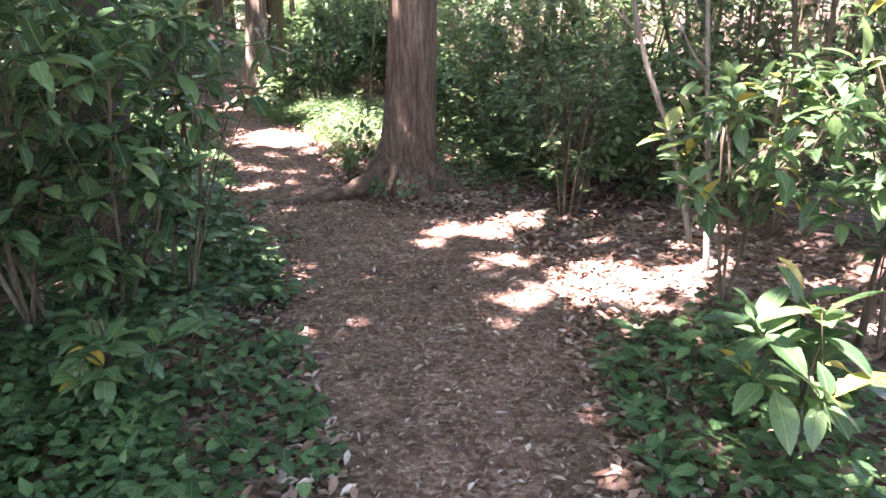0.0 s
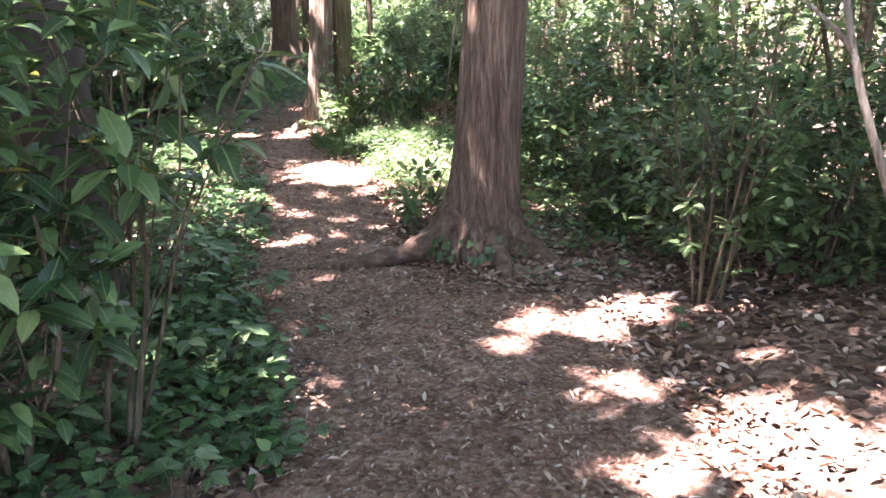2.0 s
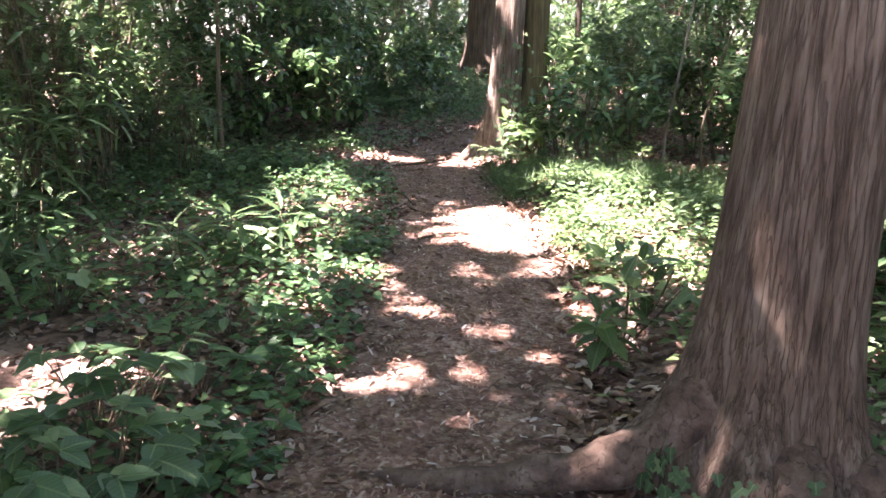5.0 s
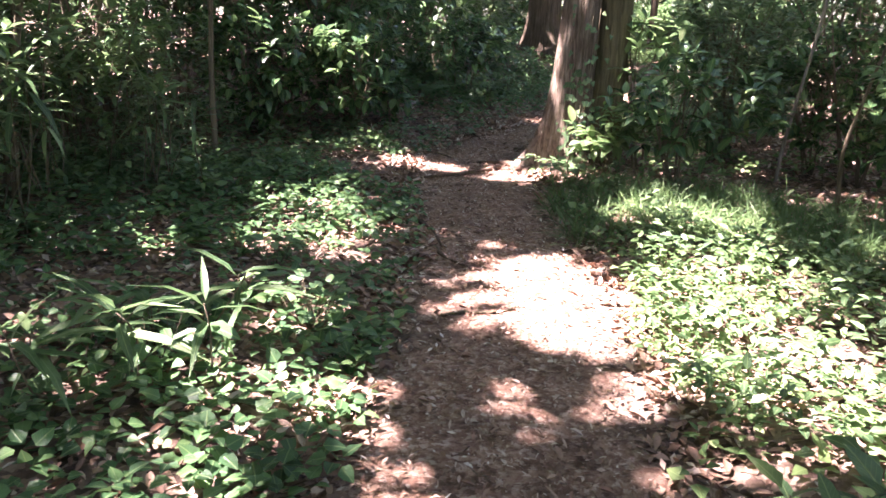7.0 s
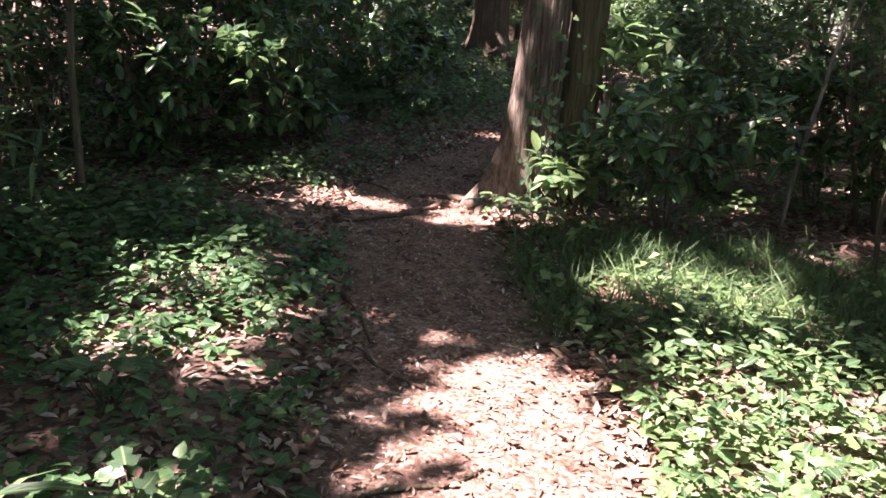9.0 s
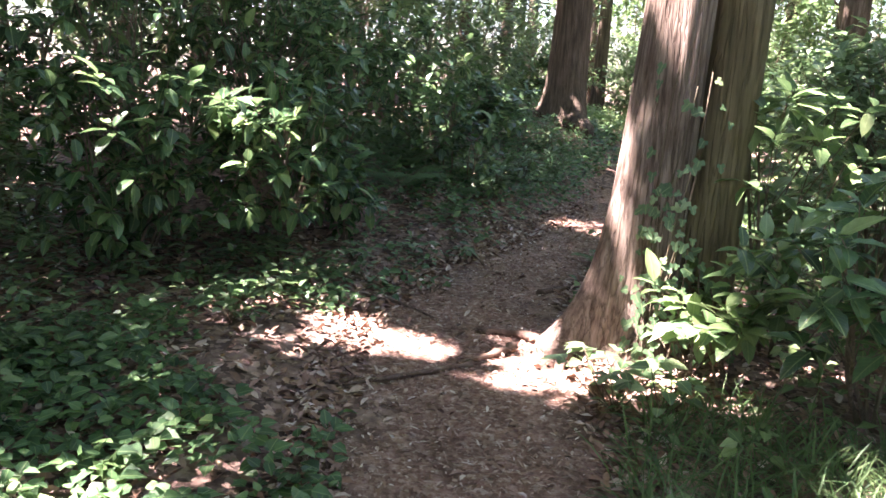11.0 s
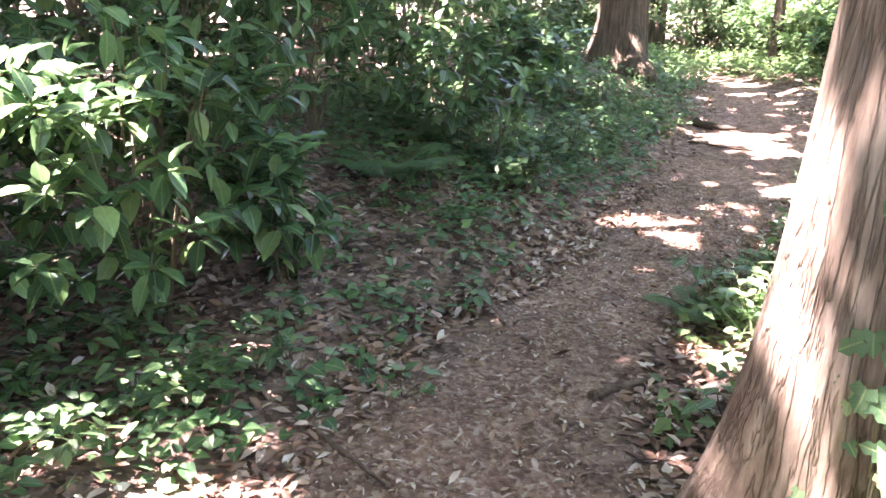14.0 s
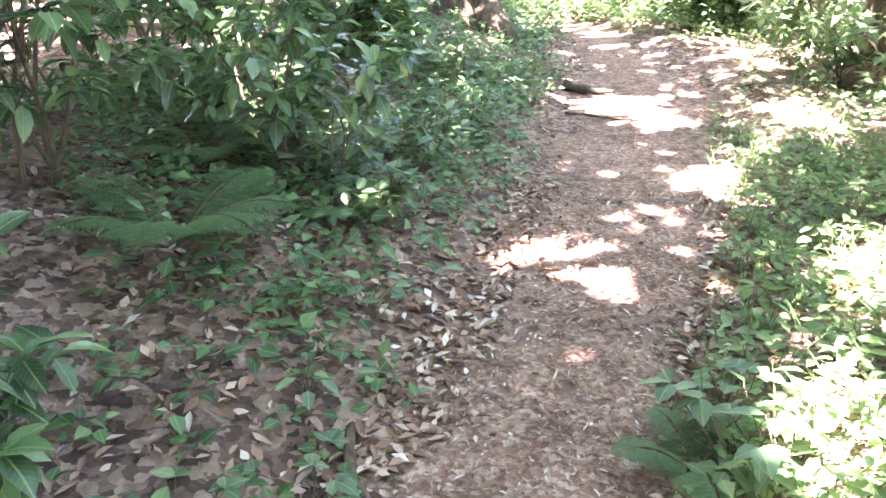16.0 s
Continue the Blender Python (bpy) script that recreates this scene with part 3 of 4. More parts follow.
def whorls(rng, tips, axis_way, per, droop=0.2, spread=0.25):
    """Leaves set round shoot tips: places, ways and upper sides."""
    n = len(tips)
    ang = rng.uniform(0, 2 * np.pi, (n, 1)) + np.arange(per)[None] * 2.4 + rng.normal(0, 0.25, (n, per))
    el = rng.normal(-droop, spread, (n, per)) + np.linspace(0.55, -0.35, per)[None]
    w = np.stack([np.cos(ang) * np.cos(el), np.sin(ang) * np.cos(el), np.sin(el)], -1)
    w = unit(w + 0.35 * axis_way[:, None])
    at = tips[:, None] - axis_way[:, None] * np.linspace(0, 0.09, per)[None, :, None] + w * 0.012
    up = np.broadcast_to([0, 0, 1.0], w.shape) + rng.normal(0, 0.2, w.shape)
    return at.reshape(-1, 3), w.reshape(-1, 3), up.reshape(-1, 3)


def shrub(name, x, y, radius, height, shoots, per, size, shape, material, label, seed, low=0.15, stems=4, single=False, lean=(0, 0), stem_mat=None, category="shrub", droop=0.2, group="", spread=0.3):
    """A bush: stems from one foot, twigs to shoot tips, a whorl of leaves at each tip."""
    rng = np.random.default_rng(seed)
    root = tagged(new(name), label, category, group)
    z0 = float(land(x, y))
    root.location = (x, y, z0)
    d = unit(rng.normal(0, 1, (shoots, 3)))
    rr = rng.uniform(0.25, 1, (shoots, 1)) ** 0.45
    tips = d * rr * [radius, radius, height * (1 - low) / 2]
    tips[:, 2] += height * (1 + low) / 2
    lump = 1 + 0.25 * np.sin(3 * np.arctan2(d[:, 1], d[:, 0]) + seed) + 0.15 * np.sin(5 * d[:, 2] + seed)
    tips[:, :2] *= lump[:, None]
    tips[:, :2] += np.array(lean) * tips[:, 2:] / height
    way = unit(d * [1, 1, 0.6] + [0, 0, 0.7])
    at, w, up = whorls(rng, tips, way, per, droop, spread)
    keep = ~lit(at + [x, y, z0], 1.9)
    at, w, up = at[keep], w[keep], up[keep]
    sz = size * rng.uniform(0.65, 1.2, len(at))
    sm = stem_mat or M_STEM
    for k in range(stems):
        j = rng.integers(shoots)
        foot = np.array([*rng.normal(0, 0.06 * radius, 2), -0.05])
        top = tips[j] * [0.75, 0.75, 1.0]
        top[2] = height * rng.uniform(0.6, 0.9)
        line = bend(foot, top, 10, 0.06 * radius, seed + k)
        r0 = 0.004 + 0.0055 * height
        part("stem", tube("stem", line, np.linspace(r0, 0.005, 10), sm, 6), root)
        mine = np.arange(k, shoots, stems)
        co, qs, off = [], [], 0
        for i in mine[:16]:
            f = rng.uniform(0.35, 0.9)
            a = line[int(f * 9)]
            p = bend(a, tips[i], 3, 0.02, seed + int(i))
            for c in range(2):
                u = np.array([0.004, 0, 0]), np.array([-0.002, 0.0035, 0]), np.array([-0.002, -0.0035, 0])
                co += [p[c] + v for v in u] + [p[c + 1] + v * 0.8 for v in u]
                qs += [(off + e, off + (e + 1) % 3, off + 3 + (e + 1) % 3, off + 3 + e) for e in range(3)]
                off += 6
        if co:
            part("twig", mesh_from("twig", co, [np.array(qs)], sm), root, kind="stuff")
    if single:
        lm = leaf_mesh("leaf", shape, np.zeros((1, 3)), np.array([[0, 1.0, 0]]), np.array([[0, 0, 1.0]]), np.ones(1), material)
        for p, a, u, s in list(zip(at, w, up, sz))[:300]:
            a = Vector(a).normalized()
            sd = a.cross(Vector(u)).normalized()
            u = sd.cross(a)
            ob = part("leaf", lm, root)
            ob.matrix_basis = Matrix(((sd.x * s, a.x * s, u.x * s, p[0]), (sd.y * s, a.y * s, u.y * s, p[1]), (sd.z * s, a.z * s, u.z * s, p[2]), (0, 0, 0, 1)))
    else:
        part("foliage", leaf_mesh("foliage", shape, at, w, up, sz, material), root, kind="stuff")
    return root


AUC = "evergreen shrub with large glossy dark green leaves"
shrub("aucuba_shrub", -1.8, 3.4, 0.75, 1.9, 120, 8, 0.13, L_AUCUBA, M_AUCUBA, AUC, 101, 0.42, 5, droop=0.08, spread=0.42)
shrub("aucuba_shrub", -1.45, 3.6, 0.5, 1.45, 36, 8, 0.13, L_AUCUBA, M_AUCUBA, AUC, 112, 0.3, 4, droop=0.08, spread=0.42)
shrub("aucuba_shrub", -1.65, 3.6, 0.5, 1.0, 60, 8, 0.14, L_AUCUBA, M_AUCUBA, AUC, 113, 0.08, 4, droop=0.08, spread=0.42)
shrub("aucuba_shrub", -2.2, 2.75, 0.85, 2.1, 130, 8, 0.15, L_AUCUBA, M_AUCUBA, AUC, 102, 0.2, 5, droop=0.08, spread=0.42)
shrub("aucuba_shrub", -2.5, 4.3, 0.8, 1.9, 110, 8, 0.14, L_AUCUBA, M_AUCUBA, AUC, 107, 0.2, 5, droop=0.08, spread=0.42)
shrub("aucuba_shrub", -1.28, 3.85, 0.5, 1.6, 22, 7, 0.15, L_FINE, M_AUCUBA1, "arching shoots of glossy leaves reaching over the trail", 108, 0.5, 3, True, lean=(0.1, 0.1), droop=0.08, spread=0.42)
shrub("aucuba_shrub", -1.17, 2.65, 0.24, 0.5, 9, 8, 0.14, L_FINE, M_AUCUBA1, "low young shrub with glossy leaves among ground cover", 103, 0.35, 2, True, droop=0.08, spread=0.42)
shrub("aucuba_shrub", 1.5, 3.5, 0.5, 1.3, 36, 8, 0.135, L_FINE, M_AUCUBA1, "evergreen shrub with glossy leaves, a few turned yellow", 104, 0.4, 3, True, droop=0.08, spread=0.42)
shrub("aucuba_shrub", 1.28, 2.2, 0.27, 0.62, 10, 8, 0.17, L_FINE, M_AUCUBA1, "low sunlit shrub with pale glossy leaves", 105, 0.45, 2, True, droop=0.08, spread=0.42)
shrub("aucuba_shrub", 2.05, 3.15, 0.6, 1.7, 37, 8, 0.135, L_FINE, M_AUCUBA1, "evergreen shrub with glossy leaves, sunlit at the top", 106, 0.3, 4, True, droop=0.08, spread=0.42)
shrub("aucuba_shrub", 2.9, 3.9, 0.8, 2.2, 70, 8, 0.14, L_AUCUBA, M_AUCUBA, AUC, 109, 0.15, 5, droop=0.08, spread=0.42)
shrub("aucuba_shrub", -0.68, 7.75, 0.3, 0.45, 14, 6, 0.12, L_OVATE, M_SHRUB, "low dark plant with broad leaves at the trail edge", 110, 0.25, 3, droop=0.08, spread=0.42)
shrub("aucuba_shrub", -0.74, 7.35, 0.12, 0.28, 3, 7, 0.14, L_AUCUBA, M_LIGHT, "bright young seedling at the foot of the cedar", 111, 0.6, 1, droop=0.08, spread=0.42)
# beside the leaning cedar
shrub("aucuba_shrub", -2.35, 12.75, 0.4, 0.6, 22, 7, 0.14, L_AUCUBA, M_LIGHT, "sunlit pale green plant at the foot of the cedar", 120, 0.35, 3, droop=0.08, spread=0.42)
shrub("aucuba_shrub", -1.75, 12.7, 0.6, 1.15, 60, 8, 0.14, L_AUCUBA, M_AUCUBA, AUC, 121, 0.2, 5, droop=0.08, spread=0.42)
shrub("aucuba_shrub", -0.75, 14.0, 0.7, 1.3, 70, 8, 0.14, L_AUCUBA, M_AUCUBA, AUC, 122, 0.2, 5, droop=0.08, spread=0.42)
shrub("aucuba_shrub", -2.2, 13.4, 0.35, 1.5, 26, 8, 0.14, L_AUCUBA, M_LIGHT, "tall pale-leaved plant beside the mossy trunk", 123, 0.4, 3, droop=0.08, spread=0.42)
shrub("aucuba_shrub", 0.1, 13.0, 0.8, 1.4, 70, 8, 0.14, L_AUCUBA, M_AUCUBA, AUC, 124, 0.15, 5, droop=0.08, spread=0.42)
# thicket on the bank
for i, (x, y, r, h, n) in enumerate([(-5.35, 13.35, 0.6, 1.35, 70), (-5.9, 12.6, 0.7, 1.4, 80), (-6.6, 13.2, 0.8, 2.0, 100), (-6.1, 14.3, 0.8, 2.0, 105), (-5.75, 14.2, 0.45, 1.1, 40), (-7.2, 14.6, 0.9, 2.4, 110), (-6.3, 15.6, 0.8, 1.8, 90), (-7.3, 12.0, 0.9, 2.3, 100), (-7.4, 16.2, 1.0, 2.4, 100),
                                      (-5.7, 16.7, 0.6, 1.0, 55), (-6.6, 17.6, 0.8, 1.7, 80), (-5.25, 14.05, 0.35, 0.75, 24)]):
    shrub("aucuba_shrub", x, y, r, h, int(1.3 * n), 8, 0.135, L_AUCUBA, M_AUCUBA, AUC + " on the bank", 130 + i, 0.18, 5, group="thicket on the bank", droop=0.28, spread=0.42)

for i, (x, y, r, h) in enumerate([(-5.35, 16.6, 0.35, 0.6), (-4.95, 16.3, 0.2, 0.35), (-5.1, 17.5, 0.3, 0.5), (-5.2, 18.6, 0.35, 0.5), (-5.6, 20.0, 0.4, 0.6)]):
    shrub("young_shrub", x, y, r, h, 14, 7, 0.1, L_OVATE, M_SHRUB, "small leafy shrub on the bank beside the trail", 160 + i, 0.2, 3, group="young shrubs on the bank")

GEN = "dense woodland shrub with many small green leaves"
k = 0
for x, y, r, h, n in [(1.3, 6.2, 0.55, 1.2, 60), (1.8, 7.4, 0.8, 1.5, 190), (2.7, 6.3, 1.0, 2.4, 220), (1.1, 8.8, 0.9, 1.8, 220), (2.3, 8.9, 1.2, 2.8, 280), (3.8, 7.4, 1.3, 3.2, 260), (3.8, 5.2, 1.1, 2.6, 220), (0.5, 10.8, 0.9, 2.0, 220), (2.0, 11.5, 1.4, 3.2, 300),
                      (-1.6, 14.4, 0.7, 1.9, 190), (-0.4, 13.7, 0.9, 2.3, 240), (-1.6, 16.2, 0.9, 2.0, 220), (0.6, 15.8, 1.4, 3.2, 300), (-1.6, 18.8, 1.0, 2.2, 220), (0.2, 19.4, 1.6, 3.4, 300), (-2.0, 21.6, 1.0, 1.8, 220), (-2.0, 25, 1.6, 3.2, 280), (-3.0, 27, 1.3, 2.2, 240),
                      (3.6, 14.4, 1.8, 4.0, 320), (5.0, 10.2, 1.8, 4.0, 280), (3.4, 20, 2.0, 4.2, 280), (-3.4, 31, 1.6, 2.8, 260), (0.8, 25, 2.0, 4.4, 280), (-0.6, 31, 2.2, 4.4, 260), (5.4, 17, 2.0, 4.4, 260),
                      (-3.9, 4.9, 0.9, 2.4, 200), (-4.9, 7.0, 1.1, 3.0, 260), (-5.4, 8.8, 0.9, 2.6, 260), (-6.4, 10.7, 0.9, 2.6, 260), (-8.0, 7.8, 1.3, 3.2, 260), (-9.4, 9.6, 1.6, 3.8, 280), (-7.0, 9.4, 1.2, 3.2, 280), (-6.6, 7.4, 1.4, 3.6, 280), (-8.2, 11, 1.4, 4.2, 300), (-8.6, 13.6, 1.6, 4.2, 300), (-8.4, 16.2, 1.6, 4.0, 300), (-8.0, 18.8, 1.4, 3.0, 280), (-7.8, 21.2, 1.1, 2.2, 220), (-6.5, 19.6, 0.7, 0.9, 120),
                      (-8.2, 24, 1.4, 2.8, 260), (-8.6, 28, 1.3, 2.4, 240), (-10.6, 23, 2.0, 4.4, 280), (-11, 17.4, 2.2, 5.0, 300), (-10.8, 31, 2.0, 3.6, 260), (-13, 28, 2.4, 4.8, 280), (-9.6, 37, 2.0, 3.2, 260), (-5.4, 33, 1.4, 2.6, 240), (-12.6, 34, 2.2, 4.2, 260), (-2.2, 38, 2.4, 4.0, 260), (-7.2, 42, 2.4, 3.6, 260),
                      (-4.8, 2.8, 1.4, 3.2, 220), (-6.4, 4.6, 1.5, 4.0, 240), (5, 1.5, 1.5, 3.2, 200), (-3.6, 0.2, 1.2, 2.6, 180), (3.6, 0.0, 1.2, 2.4, 160), (6.8, 13, 2.2, 5, 260), (8, 22, 2.6, 5, 260), (4, 30, 2.6, 5, 260), (-5.4, 29.6, 1.2, 2.2, 240), (-7.2, 31.5, 1.3, 2.4, 240), (-3.4, 28.6, 1.2, 2.4, 240), (-9.0, 30.5, 1.3, 2.4, 220), (-3.2, 25.0, 0.8, 1.3, 160), (-4.7, 27.6, 0.9, 1.5, 180), (-4.0, 26.4, 0.7, 1.2, 150), (-6.0, 28.6, 1.0, 1.9, 200), (-7.6, 25.6, 0.8, 1.2, 150), (-6.6, 34, 1.8, 3.6, 260), (-17, 22, 2.8, 5.5, 260), (-16, 36, 2.8, 5, 260), (-11.5, 12, 2.2, 5, 280)]:
    k += 1
    far = np.hypot(x + 2, y - 8) > 6.3
    shrub("woodland_shrub", x, y, r, h, n, 9, 0.1 if not far else (0.12 if np.hypot(x + 2, y - 8) < 9 else 0.16), L_OVATE if not far else L_SIMPLE, (M_SHRUB, M_LIGHT, M_SHRUB, M_AUCUBA)[k % 4], GEN, 200 + k, 0.03, 5, group="woodland undergrowth")

shrub("woodland_shrub", 1.12, 5.7, 0.5, 1.4, 90, 8, 0.075, L_OVATE, M_SHRUB, "thin-stemmed leafy bush beside the trail", 419, 0.1, 4, group="woodland undergrowth")
LOW = "low spreading woodland shrub with fine dark green leaves"
for i, (x, y, r, h, n) in enumerate([(0.75, 7.5, 0.5, 0.9, 90), (1.35, 7.0, 0.55, 1.1, 110), (2.05, 6.5, 0.65, 1.2, 120), (2.6, 5.6, 0.65, 1.2, 120), (3.2, 4.8, 0.7, 1.4, 120), (0.55, 8.4, 0.6, 1.2, 120), (1.75, 5.9, 0.4, 0.8, 60), (0.35, 9.3, 0.6, 1.0, 110), (2.9, 7.2, 0.8, 1.6, 140), (1.5, 8.2, 0.7, 1.5, 140),
                                     (-6.4, 11.9, 0.7, 1.3, 130), (-7.2, 11.0, 0.8, 1.6, 140), (-6.0, 10.4, 0.6, 1.2, 110), (-7.0, 9.9, 0.8, 1.8, 140), (-7.9, 12.4, 0.9, 2.0, 150), (-6.9, 12.6, 0.7, 1.6, 130), (-5.9, 9.4, 0.6, 1.5, 120), (-8.6, 10.6, 1.0, 2.2, 150), (-3.9, 5.9, 0.6, 1.2, 110), (-4.6, 6.6, 0.7, 1.5, 120), (-9.4, 12.4, 1.0, 2.6, 150), (-5.3, 7.7, 0.7, 1.6, 120)]):
    shrub("woodland_shrub", x, y, r, h, n, 9, 0.085, L_OVATE, (M_SHRUB, M_AUCUBA)[i % 2], LOW, 420 + i, 0.02, 4, group="woodland undergrowth")

# young trees whose leaves fill the height between shrubs and canopy
for i, (x, y, r, h, n) in enumerate([(3.0, 8.0, 1.5, 5.2, 300), (1.6, 12.6, 1.6, 5.5, 320), (4.6, 6.4, 1.6, 5.0, 280), (4.2, 12, 1.8, 6, 320), (-5.6, 9.4, 1.3, 5.0, 320), (-7.0, 11.6, 1.6, 5.6, 320), (-4.6, 5.6, 1.1, 4.4, 240), (-8.4, 8, 1.8, 5.6, 300), (-9.2, 15.4, 1.8, 6, 320), (-8.6, 20.4, 1.6, 5.2, 300),
                                      (-0.6, 17.4, 1.4, 4.8, 300), (1.2, 22, 1.8, 5.6, 300), (-12.4, 25.5, 1.7, 5.4, 300), (-1.0, 27.5, 1.8, 5.6, 300), (-7.0, 32, 1.6, 5.0, 280), (-3.8, 36, 1.9, 5.4, 280), (-15, 31, 2.0, 6, 280), (3.2, 17.2, 1.8, 5.8, 300), (-5.0, 31, 1.6, 5.4, 300), (-8.2, 29.5, 1.6, 5.4, 300), (-3.2, 26.5, 1.2, 4.6, 240), (2.4, 4.9, 1.0, 4.0, 200), (-0.2, 14.8, 1.1, 4.2, 240)]):
    shrub("young_tree", x, y, r, h, n, 9, 0.13, L_SIMPLE, (M_LIGHT, M_SHRUB)[i % 2], "slim young tree with light green leaves", 500 + i, 0.38, 3, category="tree", group="young trees of the wood")


for i, (x, y) in enumerate([(-7.0, 37.5), (-4.4, 36.5), (-2.2, 33.5), (0.4, 30.5), (-4.6, 43), (2.6, 26.5), (4.6, 22.6), (-14.5, 27), (-13.4, 22.6), (-12.5, 19.6), (6.4, 19.6), (1.6, 36)]):
    shrub("young_tree", x, y, 2.5, 7.6, 330, 9, 0.2, L_SIMPLE, (M_LIGHT, M_SHRUB)[i % 2], "tall leafy young tree in the wood", 540 + i, 0.28, 3, category="tree", group="young trees of the wood")


for i, (x, y) in enumerate([(-20, 26), (-18, 15), (-17, 41), (-21, 38), (-10, 45), (0, 46), (7, 42), (11, 32), (13, 25), (-18, 49), (-4, 50), (14, 14), (-19, 7), (12, 3), (-26, 20), (-25, 32), (5, 50)]):
    shrub("woodland_shrub", x, y, 3.2, 5.5, 200, 9, 0.3, L_SIMPLE, (M_LIGHT, M_SHRUB)[i % 2], "distant mass of woodland shrubs", 570 + i, 0.02, 3, group="woodland undergrowth")


def sapling(x, y, line, r, label, seed, leaves=0, material=M_STEM_PALE):
    """A bare slim stem with a fork and a few leaves."""
    rng = np.random.default_rng(seed)
    root = tagged(new("sapling"), label, "sapling")
    root.location = (x, y, float(land(x, y)))
    pts = np.array(line, float)
    s = np.linspace(0, len(pts) - 1, 16)
    p = np.stack([np.interp(s, np.arange(len(pts)), pts[:, c]) for c in range(3)], -1)
    p[1:-1] = (p[:-2] + 2 * p[1:-1] + p[2:]) / 4
    part("stem", tube("stem", p, np.linspace(r, r * 0.45, 16), material, 7, 0.05, seed), root)
    tips = [p[-1]]
    for j, f in enumerate((8, 11, 13)):
        e = p[f] + rng.normal(0, 0.22, 3) + [0, 0, 0.45]
        tips.append(e)
        part("branch", tube("branch", bend(p[f], e, 6, 0.03, seed + j), np.linspace(r * 0.5, 0.003, 6), material, 6), root)
    if leaves:
        at, w, up = whorls(rng, np.array(tips), np.tile([0, 0, 1.0], (len(tips), 1)), leaves, 0.3)
        part("foliage", leaf_mesh("foliage", L_OVATE, at, w, up, rng.uniform(0.07, 0.12, len(at)), M_LIGHT), root, kind="stuff")


sapling(-1.02, 13.2, [(0, 0, -0.05), (0.03, 0, 0.4), (0.13, -0.02, 1.1), (0.22, 0, 1.9), (0.3, 0.1, 3.0)], 0.017, "slim pale bare sapling stem", 601, 9)
sapling(-0.55, 12.2, [(0, 0, -0.05), (-0.05, 0, 0.5), (0.1, 0, 1.2), (0.3, 0, 2.0)], 0.016, "crooked forked sapling with broad light leaves", 602, 12, M_STEM)
sapling(1.66, 4.2, [(0, 0, -0.05), (0.0, 0.1, 0.5), (-0.02, 0.2, 1.0), (-0.05, 0.3, 1.8), (-0.1, 0.4, 3.0)], 0.02, "slim sapling with blotched pale bark", 603, 6)
sapling(1.75, 4.75, [(0, 0, -0.05), (-0.15, 0, 0.6), (-0.4, 0, 1.2), (-0.55, 0.05, 1.9), (-0.6, 0.1, 2.8)], 0.022, "leaning sapling with pale bark", 604, 6)
sapling(-5.55, 11.4, [(0, 0, -0.05), (0, 0, 0.8), (0.05, 0, 1.6), (0.0, 0.1, 2.6)], 0.03, "upright young stem among the ground cover", 605, 10, M_STEM)
for i, (x, y) in enumerate([(1.05, 5.7), (1.2, 5.8), (1.15, 5.6)]):
    sapling(x, y, [(0, 0, -0.05), (0.05 * (i - 1), 0, 0.4), (0.16 * (i - 1), 0, 0.9), (0.2 * (i - 1), 0.1, 1.5)], 0.009, "thin dark understorey stem", 610 + i, 8, M_STEM)


def stick(name, a, b, r, label, seed, material=M_ROOT, lift=0.0):
    pa, pb = np.array([*a, float(land(*a)) + r * 0.6 + lift]), np.array([*b, float(land(*b)) + r * 0.6])
    ob = new(name, tube(name, bend([0, 0, 0], pb - pa, 18, 0.055 * np.linalg.norm(pb - pa), seed) * [1, 1, 0.4], np.linspace(r, r * 0.35, 18) * (1 + 0.2 * np.sin(np.arange(18) * 1.1 + seed)), material, 8, 0.16, seed))
    ob.location = pa
    tagged(ob, label, "branch" if "root" not in name else "root")


stick("fallen_stick", (-2.36, 9.3), (-2.05, 9.6), 0.012, "dead stick lying on the trail", 701, M_STEM)
stick("fallen_stick", (-2.33, 8.82), (-2.4, 9.13), 0.014, "short dark stick lying on the trail", 702)
stick("fallen_branch", (-1.05, 11.55), (-0.62, 10.9), 0.04, "fallen branch lying in the grass", 703, M_STEM)
stick("fallen_branch", (-0.62, 10.9), (-0.75, 9.9), 0.03, "forked fallen branch beside the herbs", 704, M_STEM)
stick("exposed_root", (-3.4, 12.82), (-3.56, 12.46), 0.026, "worn root crossing the trail", 705)
stick("exposed_root", (-3.5, 12.5), (-3.9, 11.95), 0.018, "worn dark root crossing the trail", 706)
stick("exposed_root", (-4.52, 14.85), (-4.22, 14.4), 0.02, "thin root at the trail edge", 707)
stick("exposed_root", (-4.22, 14.4), (-3.98, 14.15), 0.016, "thin root at the trail edge", 708)
stick("exposed_root", (-4.4, 13.2), (-3.95, 13.02), 0.013, "thin root among fallen leaves", 709)
stick("exposed_root", (-3.62, 13.9), (-3.35, 14.25), 0.026, "smooth root beside the leaning cedar", 712)
stick("fallen_log", (-4.75, 21.15), (-4.2, 20.95), 0.055, "dark log end lying at the trail edge", 710, M_BARK_SMOOTH, 0.02)
stick("exposed_root", (-4.6, 20.2), (-3.9, 20.05), 0.018, "root crossing the trail", 711)
stick("fallen_stick", (-2.85, 10.3), (-2.45, 10.05), 0.014, "twig lying on the trail", 713)
stick("fallen_stick", (-3.35, 10.9), (-2.85, 10.35), 0.018, "dead branch at the trail edge", 714)

def scatter(rng, n, x0, x1, y0, y1, ok):
    p = np.stack([rng.uniform(x0, x1, n), rng.uniform(y0, y1, n)], -1)
    p = p[ok(p[:, 0], p[:, 1], rng.uniform(0, 1, n))]
    return np.c_[p, land(p[:, 0], p[:, 1])]


